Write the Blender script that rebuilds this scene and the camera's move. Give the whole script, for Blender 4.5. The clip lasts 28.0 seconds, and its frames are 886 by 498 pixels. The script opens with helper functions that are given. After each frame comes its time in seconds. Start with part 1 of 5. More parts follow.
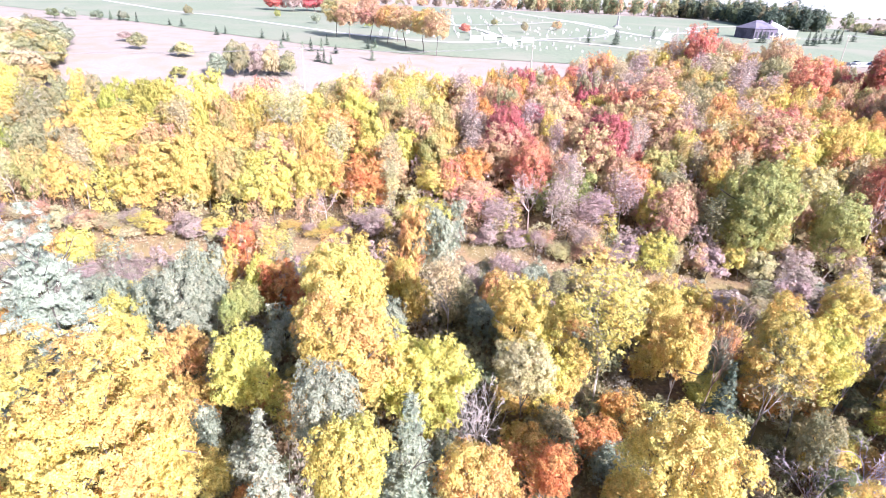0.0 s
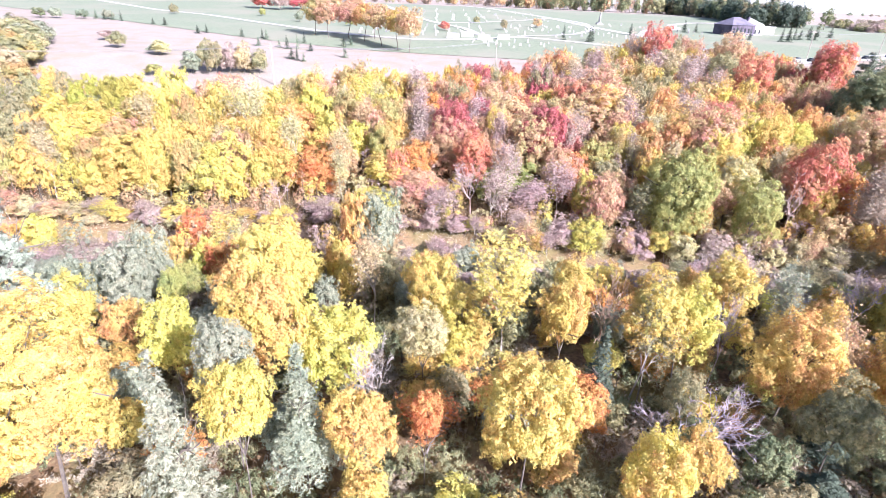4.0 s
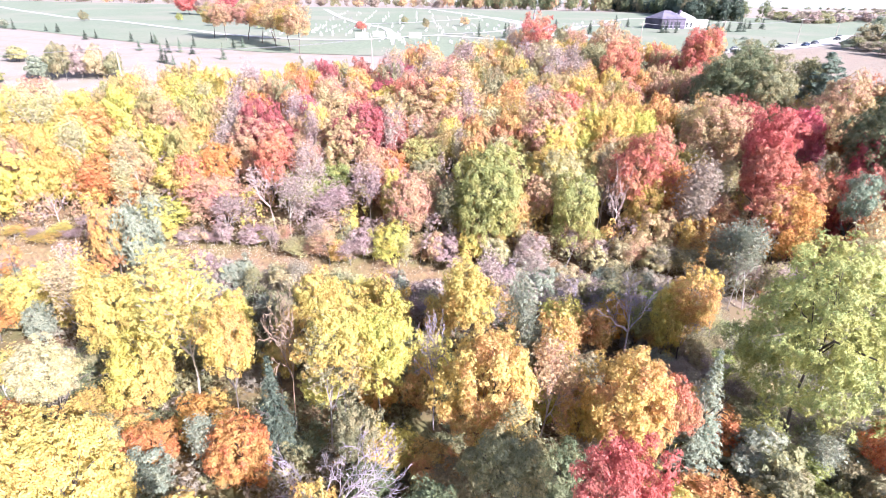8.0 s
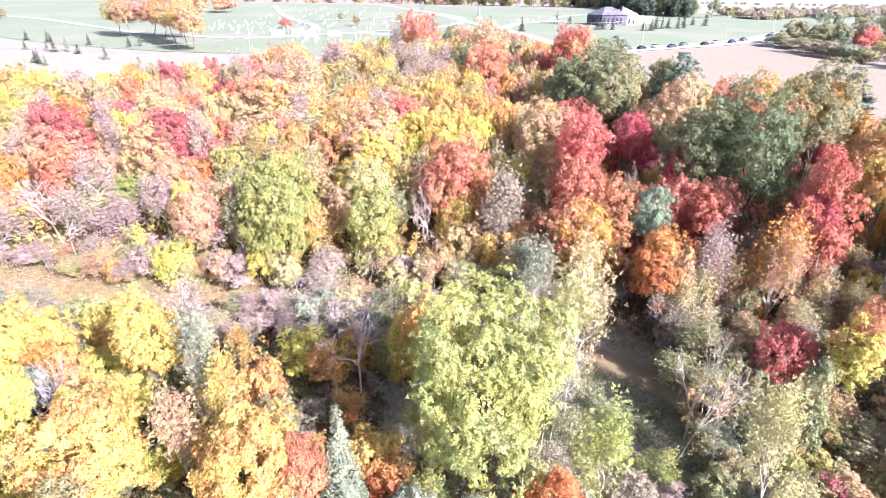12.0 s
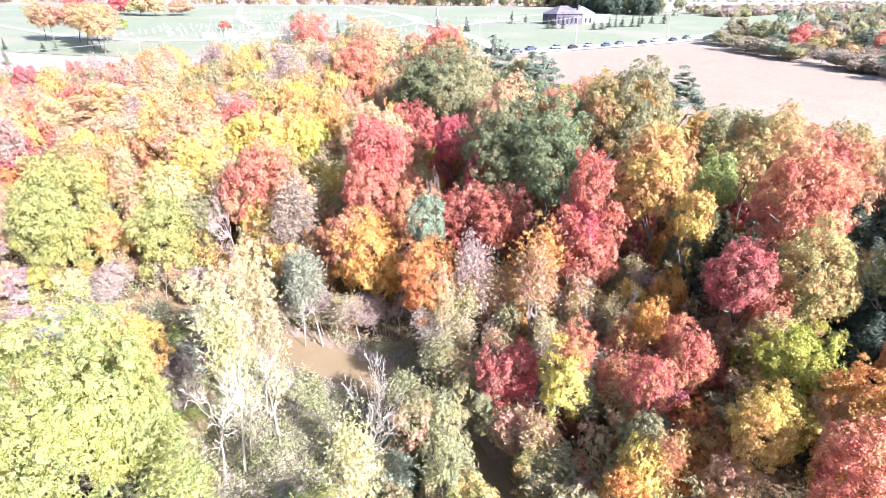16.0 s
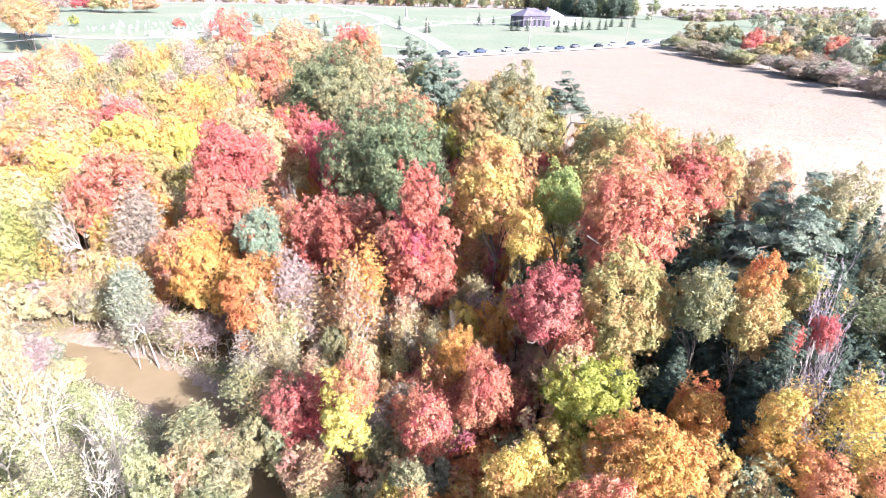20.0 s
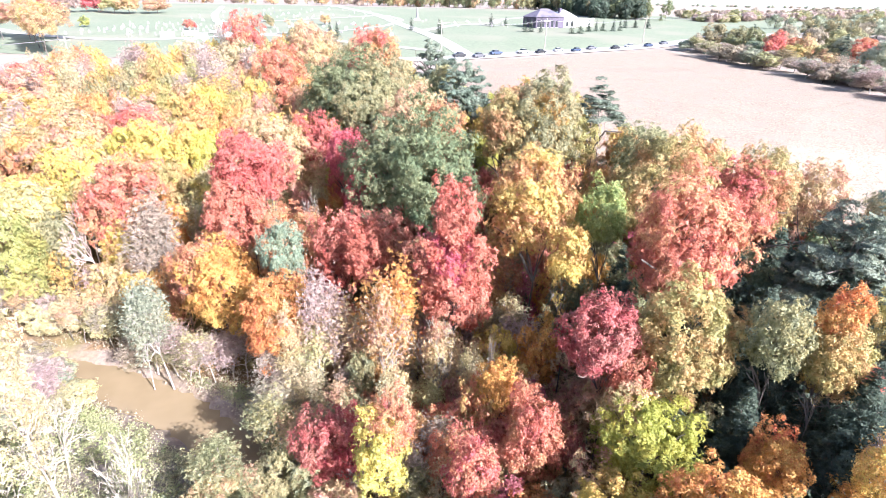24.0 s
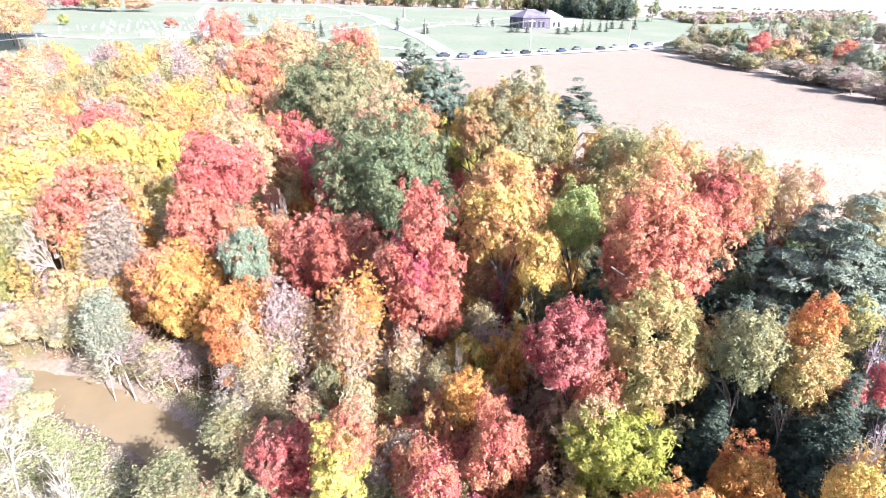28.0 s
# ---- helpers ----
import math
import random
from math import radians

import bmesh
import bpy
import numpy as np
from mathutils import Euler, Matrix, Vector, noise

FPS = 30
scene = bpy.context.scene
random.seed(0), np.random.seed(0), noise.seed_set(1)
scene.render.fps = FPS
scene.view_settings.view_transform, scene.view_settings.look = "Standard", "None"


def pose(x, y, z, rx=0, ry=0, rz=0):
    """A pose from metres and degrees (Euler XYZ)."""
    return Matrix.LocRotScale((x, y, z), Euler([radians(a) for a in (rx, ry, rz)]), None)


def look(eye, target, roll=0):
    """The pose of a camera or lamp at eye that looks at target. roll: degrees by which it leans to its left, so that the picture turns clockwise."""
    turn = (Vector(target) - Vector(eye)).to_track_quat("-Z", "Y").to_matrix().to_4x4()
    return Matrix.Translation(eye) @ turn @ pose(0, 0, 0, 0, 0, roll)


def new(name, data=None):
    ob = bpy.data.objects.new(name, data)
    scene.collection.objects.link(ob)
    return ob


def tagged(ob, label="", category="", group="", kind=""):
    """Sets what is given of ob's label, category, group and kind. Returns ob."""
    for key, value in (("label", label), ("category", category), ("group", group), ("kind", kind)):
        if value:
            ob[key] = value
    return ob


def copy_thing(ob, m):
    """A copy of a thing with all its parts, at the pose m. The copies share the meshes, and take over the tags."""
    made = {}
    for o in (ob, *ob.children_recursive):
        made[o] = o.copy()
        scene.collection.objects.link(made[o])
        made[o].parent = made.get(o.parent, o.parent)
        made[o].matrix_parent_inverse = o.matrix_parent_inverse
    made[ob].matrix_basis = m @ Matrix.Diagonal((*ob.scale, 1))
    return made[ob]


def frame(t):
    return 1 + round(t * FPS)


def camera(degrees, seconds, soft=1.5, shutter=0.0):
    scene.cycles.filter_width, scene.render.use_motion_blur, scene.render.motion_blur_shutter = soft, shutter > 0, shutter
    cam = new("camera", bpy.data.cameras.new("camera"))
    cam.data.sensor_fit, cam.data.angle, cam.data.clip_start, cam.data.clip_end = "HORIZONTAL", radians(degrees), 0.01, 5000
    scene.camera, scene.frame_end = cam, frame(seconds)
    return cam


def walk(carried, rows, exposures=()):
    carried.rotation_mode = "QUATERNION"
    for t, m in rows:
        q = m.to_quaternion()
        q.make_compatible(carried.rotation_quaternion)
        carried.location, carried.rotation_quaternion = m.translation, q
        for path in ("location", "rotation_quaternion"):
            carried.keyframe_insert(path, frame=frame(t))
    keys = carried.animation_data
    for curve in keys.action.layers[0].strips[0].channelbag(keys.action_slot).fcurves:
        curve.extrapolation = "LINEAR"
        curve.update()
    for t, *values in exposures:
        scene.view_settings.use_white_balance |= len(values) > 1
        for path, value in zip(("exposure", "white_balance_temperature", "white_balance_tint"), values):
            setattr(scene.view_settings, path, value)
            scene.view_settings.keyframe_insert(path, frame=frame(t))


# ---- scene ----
# ---- camera and walk ----
cam = camera(80.0, 28.0, soft=0.75)
ROWS = [
    (0.0, 0.00, -0.00, 35.00, 64.62, -2.36, -0.48),
    (0.5, 0.31, -0.87, 35.25, 64.33, -2.85, -0.24),
    (1.0, 1.00, -1.92, 35.30, 64.27, -2.95, -0.09),
    (1.5, 1.74, -3.18, 35.36, 64.28, -2.99, -0.10),
    (2.0, 2.55, -4.42, 35.38, 64.25, -3.00, -0.20),
    (2.5, 3.24, -5.26, 35.53, 64.29, -2.89, -0.53),
    (4.5, 10.69, -5.20, 35.73, 64.47, -2.01, -0.76),
    (5.0, 13.83, -4.31, 35.42, 64.65, -1.89, -1.06),
    (5.5, 17.05, -3.44, 35.13, 64.76, -1.71, -1.46),
    (6.0, 20.34, -2.57, 34.86, 64.86, -1.48, -1.84),
    (6.5, 23.65, -1.65, 34.62, 64.83, -1.32, -2.18),
    (7.0, 27.12, -0.71, 34.33, 64.87, -1.12, -2.47),
    (7.5, 30.59, 0.19, 34.11, 64.88, -1.00, -2.72),
    (8.0, 34.10, 1.09, 33.91, 64.88, -0.93, -2.98),
    (8.5, 37.50, 1.99, 33.80, 64.89, -0.96, -3.23),
    (9.0, 40.77, 2.64, 33.81, 64.87, -0.94, -3.52),
    (9.5, 43.93, 3.12, 33.89, 64.83, -0.93, -3.71),
    (10.0, 47.02, 3.56, 34.01, 64.77, -0.90, -3.80),
    (10.5, 49.96, 3.98, 34.11, 64.73, -0.90, -3.93),
    (11.0, 52.93, 4.38, 34.24, 64.70, -0.89, -4.04),
    (11.5, 55.93, 4.76, 34.42, 64.59, -0.93, -4.18),
    (12.0, 58.96, 5.07, 34.57, 64.51, -0.91, -4.33),
    (12.5, 61.90, 5.32, 34.74, 64.40, -0.95, -4.37),
    (14.5, 73.96, 5.30, 35.03, 64.45, -0.40, -4.19),
    (15.0, 77.22, 5.66, 34.89, 64.49, -0.41, -4.14),
    (15.5, 80.52, 6.06, 34.71, 64.54, -0.43, -4.13),
    (16.0, 83.81, 6.48, 34.60, 64.58, -0.38, -4.15),
    (16.5, 87.15, 6.95, 34.41, 64.64, -0.39, -4.18),
    (17.0, 90.50, 7.28, 34.29, 64.69, -0.42, -4.22),
    (17.5, 93.38, 7.63, 34.34, 64.72, -0.46, -4.65),
    (18.0, 95.47, 7.96, 34.47, 64.69, -0.49, -4.90),
    (18.5, 97.10, 8.32, 34.56, 64.69, -0.60, -4.80),
    (19.0, 98.22, 8.69, 34.61, 64.70, -0.78, -4.70),
    (19.5, 98.91, 9.06, 34.61, 64.69, -0.89, -4.64),
    (20.0, 99.17, 9.39, 34.61, 64.68, -1.05, -4.48),
    (20.5, 99.14, 9.78, 34.50, 64.70, -1.17, -4.28),
    (21.0, 98.84, 10.11, 34.45, 64.68, -1.25, -4.03),
    (21.5, 98.29, 10.47, 34.43, 64.66, -1.31, -3.95),
    (23.5, 96.69, 12.20, 34.68, 64.66, -1.12, -3.75),
    (24.0, 97.01, 12.91, 34.75, 64.69, -1.06, -3.80),
    (24.5, 97.43, 13.45, 34.73, 64.68, -1.02, -3.77),
    (25.0, 97.92, 13.82, 34.68, 64.69, -1.09, -3.86),
    (25.5, 98.16, 13.93, 34.64, 64.68, -1.12, -4.11),
    (26.0, 98.27, 13.98, 34.68, 64.66, -1.17, -4.43),
    (26.5, 98.38, 14.04, 34.72, 64.64, -1.22, -4.71),
    (27.0, 98.59, 14.12, 34.71, 64.66, -1.26, -4.79),
    (27.5, 98.75, 14.14, 34.69, 64.69, -1.34, -4.77),
    (28.0, 98.89, 14.16, 34.64, 64.73, -1.37, -4.77),
]
EXPO = [(0.0, 1.62, 5700, 17), (6.0, 1.61, 5700, 17), (11.0, 1.72, 5740, 15), (18.0, 1.83, 5790, 12), (28.0, 1.82, 5750, 11)]
walk(cam, [(t, pose(x, y, z, rx, ry, rz)) for t, x, y, z, rx, ry, rz in ROWS], EXPO)

# ---- world, sun ----
SUN_EL, SUN_AZ = radians(31), radians(138)  # azimuth clockwise from +y
world = bpy.data.worlds.new("sky_world")
world.use_nodes = True
scene.world = world
wn = world.node_tree.nodes
sky = wn.new("ShaderNodeTexSky")
sky.sky_type, sky.sun_disc = "NISHITA", False
sky.sun_elevation, sky.sun_rotation = SUN_EL, SUN_AZ
sky.air_density, sky.dust_density, sky.ozone_density = 1.0, 2.5, 1.0
wn["Background"].inputs["Strength"].default_value = 0.095
world.node_tree.links.new(sky.outputs[0], wn["Background"].inputs["Color"])
sun_data = bpy.data.lights.new("sun", "SUN")
sun_data.energy, sun_data.angle, sun_data.color = 5.2, radians(0.6), (1.0, 0.945, 0.92)
sun = new("sun", sun_data)
sd = Vector((math.sin(SUN_AZ) * math.cos(SUN_EL), math.cos(SUN_AZ) * math.cos(SUN_EL), math.sin(SUN_EL)))
sun.matrix_world = look(sd * 300, (0, 0, 0))

# ---- materials ----
rng = np.random.default_rng(11)


def node_mat(name):
    m = bpy.data.materials.new(name)
    m.use_nodes = True
    nt = m.node_tree
    nt.nodes.clear()
    out = nt.nodes.new("ShaderNodeOutputMaterial")

    def add(kind, **sockets):
        n = nt.nodes.new(kind)
        for k, v in sockets.items():
            s = n.inputs[int(k[1:])] if k[0] == "_" and k[1:].isdigit() else n.inputs[k.replace("_", " ")]
            if isinstance(v, bpy.types.NodeSocket):
                nt.links.new(v, s)
            else:
                s.default_value = v
        return n
    return m, add, out, nt


def rgba(c):
    return (*c, 1.0)


def mix(add, fac, a, b, blend="MIX"):
    n = add("ShaderNodeMix")
    n.data_type, n.blend_type = "RGBA", blend
    links = n.id_data.links
    for sock, v in ((n.inputs[0], fac), (n.inputs[6], a), (n.inputs[7], b)):
        if isinstance(v, bpy.types.NodeSocket):
            links.new(v, sock)
        else:
            sock.default_value = v if not isinstance(v, tuple) or len(v) != 3 else rgba(v)
    return n.outputs[2]


def ramp(add, fac, a, b):
    n = add("ShaderNodeMapRange", Value=fac)
    n.inputs["From Min"].default_value, n.inputs["From Max"].default_value = a, b
    return n.outputs[0]


def leaf_mat(name, c1, c2, c3, trans=0.38, gloss=0.012, fine=12.5):
    """Foliage: c1 and c2 in patches over the crown, some clumps towards c3; each clump breaks up into single leaves that turn their own way."""
    m, add, out, nt = node_mat(name)
    geo = add("ShaderNodeNewGeometry")
    info = add("ShaderNodeObjectInfo")
    n1 = add("ShaderNodeTexNoise", Vector=geo.outputs["Position"], Scale=0.34, Detail=3.0)
    col = mix(add, ramp(add, n1.outputs[0], 0.44, 0.57), c1, c2)
    n3 = add("ShaderNodeTexNoise", Vector=geo.outputs["Position"], Scale=1.25, Detail=2.0)
    col = mix(add, ramp(add, n3.outputs[0], 0.52, 0.7), col, c3)
    isl = geo.outputs["Random Per Island"]
    cell = add("ShaderNodeTexVoronoi", Vector=geo.outputs["Position"], Scale=fine)
    split = add("ShaderNodeSeparateColor", Color=cell.outputs["Color"])
    col = mix(add, ramp(add, split.outputs[1], 0.66, 1.15), col, c3)
    hs = add("ShaderNodeHueSaturation", Color=col)
    hue = add("ShaderNodeMapRange", Value=info.outputs["Random"])
    hue.inputs["To Min"].default_value, hue.inputs["To Max"].default_value = 0.477, 0.523
    nt.links.new(hue.outputs[0], hs.inputs["Hue"])
    both = add("ShaderNodeMath", _0=split.outputs[0], _1=isl)
    both.operation = "ADD"
    val = add("ShaderNodeMapRange", Value=both.outputs[0])
    val.inputs["From Max"].default_value = 2.0
    val.inputs["To Min"].default_value, val.inputs["To Max"].default_value = 0.66, 1.28
    nt.links.new(val.outputs[0], hs.inputs["Value"])
    tilt = add("ShaderNodeVectorMath", _0=cell.outputs["Color"], _1=(0.5, 0.5, 0.5))
    tilt.operation = "SUBTRACT"
    turned = add("ShaderNodeVectorMath", _0=tilt.outputs[0], _1=(1.25, 1.25, 1.25), _2=geo.outputs["Normal"])
    turned.operation = "MULTIPLY_ADD"
    nrm = add("ShaderNodeVectorMath", _0=turned.outputs[0])
    nrm.operation = "NORMALIZE"
    dif = add("ShaderNodeBsdfDiffuse", Color=hs.outputs[0], Normal=nrm.outputs[0])
    tra = add("ShaderNodeBsdfTranslucent", Color=hs.outputs[0], Normal=nrm.outputs[0])
    glo = add("ShaderNodeBsdfGlossy", Color=(0.9, 0.9, 0.9, 1), Roughness=0.5, Normal=nrm.outputs[0])
    ms = add("ShaderNodeMixShader", _0=trans, _1=dif.outputs[0], _2=tra.outputs[0])
    ms2 = add("ShaderNodeMixShader", _0=gloss, _1=ms.outputs[0], _2=glo.outputs[0])
    hole = add("ShaderNodeMath", _0=cell.outputs["Distance"], _1=0.56)
    hole.operation = "GREATER_THAN"
    clear = add("ShaderNodeBsdfTransparent")
    ms3 = add("ShaderNodeMixShader", _0=hole.outputs[0], _1=ms2.outputs[0], _2=clear.outputs[0])
    nt.links.new(ms3.outputs[0], out.inputs[0])
    return m


def plain_mat(name, c1, c2, scale=1.0, rough=0.85, bump=0.3, metal=0.0, c3=None, scale2=None, stretch=None):
    """Two-scale mottled surface."""
    m, add, out, nt = node_mat(name)
    geo = add("ShaderNodeNewGeometry")
    vec = geo.outputs["Position"]
    if stretch:
        mp = add("ShaderNodeMapping", Vector=vec)
        mp.inputs["Scale"].default_value = stretch
        vec = mp.outputs[0]
    n1 = add("ShaderNodeTexNoise", Vector=vec, Scale=scale, Detail=6.0, Roughness=0.65)
    n2 = add("ShaderNodeTexNoise", Vector=vec, Scale=scale2 or scale * 0.13, Detail=3.0)
    col = mix(add, ramp(add, n1.outputs[0], 0.35, 0.65), c1, c2)
    col = mix(add, ramp(add, n2.outputs[0], 0.48, 0.66), col, c3 or tuple(0.72 * v for v in c1))
    b = add("ShaderNodeBump", Strength=bump, Distance=0.1, Height=n1.outputs[0])
    p = add("ShaderNodeBsdfPrincipled", Base_Color=col, Roughness=rough, Metallic=metal, Normal=b.outputs[0])
    nt.links.new(p.outputs[0], out.inputs[0])
    return m


LEAF = {
    "yellow": leaf_mat("yellow_leaves", (0.73, 0.61, 0.185), (0.71, 0.50, 0.16), (0.55, 0.53, 0.17)),
    "gold": leaf_mat("golden_leaves", (0.72, 0.53, 0.165), (0.67, 0.38, 0.16), (0.69, 0.57, 0.20)),
    "gold_orange": leaf_mat("gold_orange_leaves", (0.68, 0.46, 0.17), (0.64, 0.31, 0.18), (0.54, 0.47, 0.17)),
    "orange": leaf_mat("orange_leaves", (0.68, 0.34, 0.12), (0.68, 0.44, 0.15), (0.60, 0.22, 0.10)),
    "pale_orange": leaf_mat("pale_orange_leaves", (0.63, 0.44, 0.26), (0.60, 0.33, 0.25), (0.60, 0.50, 0.26)),
    "red_orange": leaf_mat("red_orange_leaves", (0.66, 0.27, 0.18), (0.66, 0.38, 0.20), (0.56, 0.17, 0.15)),
    "red": leaf_mat("red_leaves", (0.63, 0.18, 0.155), (0.64, 0.25, 0.20), (0.50, 0.11, 0.12)),
    "dark_red": leaf_mat("dark_red_leaves", (0.53, 0.16, 0.16), (0.54, 0.23, 0.20), (0.40, 0.09, 0.11)),
    "pink": leaf_mat("faded_pink_leaves", (0.50, 0.38, 0.35), (0.46, 0.33, 0.32), (0.54, 0.45, 0.36)),
    "pale_yellow": leaf_mat("pale_yellow_leaves", (0.60, 0.53, 0.28), (0.55, 0.49, 0.31), (0.58, 0.46, 0.26)),
    "yellow_green": leaf_mat("yellow_green_leaves", (0.48, 0.46, 0.11), (0.54, 0.47, 0.12), (0.35, 0.35, 0.10)),
    "leaf_green": leaf_mat("light_green_leaves", (0.36, 0.40, 0.155), (0.45, 0.45, 0.15), (0.52, 0.47, 0.18)),
    "dark_leaf": leaf_mat("dark_green_leaves", (0.19, 0.23, 0.13), (0.25, 0.27, 0.15), (0.36, 0.34, 0.18)),
    "blue_green": leaf_mat("blue_green_leaves", (0.29, 0.36, 0.26), (0.27, 0.33, 0.24), (0.38, 0.40, 0.27)),
    "olive": leaf_mat("olive_leaves", (0.36, 0.34, 0.19), (0.44, 0.37, 0.20), (0.31, 0.31, 0.20)),
    "olive_gold": leaf_mat("olive_gold_leaves", (0.47, 0.41, 0.17), (0.60, 0.38, 0.18), (0.37, 0.36, 0.16)),
    "grey_green": leaf_mat("grey_green_leaves", (0.38, 0.40, 0.30), (0.33, 0.36, 0.27), (0.48, 0.46, 0.32)),
    "pale_green": leaf_mat("pale_green_needles", (0.44, 0.48, 0.38), (0.39, 0.44, 0.34), (0.52, 0.52, 0.43)),
    "pine_green": leaf_mat("pine_green_needles", (0.14, 0.18, 0.135), (0.18, 0.215, 0.16), (0.26, 0.29, 0.22), 0.15, 0.03),
    "dark_green": leaf_mat("dark_green_needles", (0.065, 0.09, 0.068), (0.09, 0.115, 0.085), (0.14, 0.165, 0.12), 0.15, 0.02),
    "brown": leaf_mat("withered_brown_leaves", (0.43, 0.34, 0.27), (0.39, 0.33, 0.27), (0.49, 0.41, 0.30)),
}
BARK = plain_mat("grey_brown_bark", (0.10, 0.08, 0.07), (0.18, 0.15, 0.13), 6.0, 0.9, 0.6)
TWIG = {
    "grey_bark": plain_mat("grey_twigs", (0.34, 0.29, 0.28), (0.46, 0.40, 0.38), 5.0),
    "pale_bark": plain_mat("pale_dead_wood", (0.42, 0.37, 0.32), (0.55, 0.49, 0.43), 5.0),
    "pink_bark": plain_mat("pinkish_twigs", (0.44, 0.32, 0.30), (0.54, 0.42, 0.39), 5.0),
    "purple_bark": plain_mat("purple_grey_twigs", (0.33, 0.27, 0.32), (0.45, 0.38, 0.43), 5.0),
    "brown_bark": plain_mat("brown_twigs", (0.26, 0.18, 0.13), (0.36, 0.26, 0.20), 5.0),
}
CROP = plain_mat("dry_maize_stubble", (0.155, 0.116, 0.087), (0.345, 0.268, 0.205), 3.2, 0.95, 0.7, c3=(0.265, 0.198, 0.158), scale2=0.35)
LAWN = plain_mat("mown_lawn", (0.145, 0.168, 0.108), (0.20, 0.217, 0.147), 0.8, 0.95, 0.3, c3=(0.215, 0.208, 0.152), scale2=0.03)
GRAVEL = plain_mat("pale_gravel", (0.40, 0.37, 0.35), (0.47, 0.44, 0.42), 2.0, 0.9, 0.3)
ASPHALT = plain_mat("sun_bleached_asphalt", (0.42, 0.40, 0.40), (0.50, 0.47, 0.46), 1.5, 0.9, 0.2)
REED = leaf_mat("pale_grass_blades", (0.45, 0.44, 0.24), (0.52, 0.46, 0.31), (0.38, 0.41, 0.19), 0.25, 0.012, 9.0)
SCRUB = leaf_mat("tan_scrub_leaves", (0.45, 0.37, 0.30), (0.47, 0.40, 0.27), (0.50, 0.36, 0.29), 0.25)
STUBBLE = leaf_mat("tan_maize_stalks", (0.44, 0.36, 0.25), (0.48, 0.40, 0.29), (0.36, 0.27, 0.21), 0.2)
STONE = plain_mat("grey_granite", (0.24, 0.225, 0.225), (0.36, 0.345, 0.335), 4.0, 0.6, 0.2)
WHITE = plain_mat("white_render_wall", (0.62, 0.60, 0.59), (0.68, 0.66, 0.65), 1.2, 0.8, 0.1)
PURPLE = plain_mat("purple_grey_brick_wall", (0.085, 0.068, 0.10), (0.115, 0.095, 0.135), 2.5, 0.85, 0.3)
ROOF = plain_mat("grey_shingle_roof", (0.12, 0.105, 0.145), (0.16, 0.14, 0.185), 2.0, 0.85, 0.3)
POLE = plain_mat("weathered_pole_wood", (0.34, 0.29, 0.25), (0.44, 0.39, 0.35), 5.0)
WIRE = plain_mat("aluminium_wire", (0.40, 0.38, 0.38), (0.46, 0.44, 0.44), 3.0, 0.4, 0.0, 0.6)
RUBBER = plain_mat("black_rubber", (0.03, 0.03, 0.03), (0.05, 0.05, 0.05), 8.0)
GLASS = plain_mat("dark_car_glass", (0.03, 0.035, 0.04), (0.05, 0.05, 0.06), 1.0, 0.1, 0.0)
PAINT = [plain_mat("car_paint_" + n, c, tuple(v * 1.1 for v in c), 1.0, 0.3, 0.0, 0.2) for n, c in
         (("black", (0.03, 0.03, 0.035)), ("grey", (0.12, 0.12, 0.14)), ("blue", (0.05, 0.07, 0.13)), ("silver", (0.5, 0.5, 0.52)))]


def water_mat():
    m, add, out, nt = node_mat("muddy_river_water")
    geo = add("ShaderNodeNewGeometry")
    n = add("ShaderNodeTexNoise", Vector=geo.outputs["Position"], Scale=1.6, Detail=3.0)
    n2 = add("ShaderNodeTexNoise", Vector=geo.outputs["Position"], Scale=0.25, Detail=3.0)
    col = mix(add, n2.outputs[0], (0.20, 0.145, 0.085), (0.30, 0.225, 0.14))
    b = add("ShaderNodeBump", Strength=0.12, Distance=0.05, Height=n.outputs[0])
    p = add("ShaderNodeBsdfPrincipled", Base_Color=col, Roughness=0.2, Specular_IOR_Level=0.35, Normal=b.outputs[0])
    nt.links.new(p.outputs[0], out.inputs[0])
    return m


def haze_glow_mat():
    m, add, out, nt = node_mat("glowing_haze_backdrop")
    # Self-lit so that the low sky comes out white; no lamp stands there.
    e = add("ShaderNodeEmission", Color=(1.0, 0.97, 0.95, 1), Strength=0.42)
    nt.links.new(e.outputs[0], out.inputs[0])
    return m


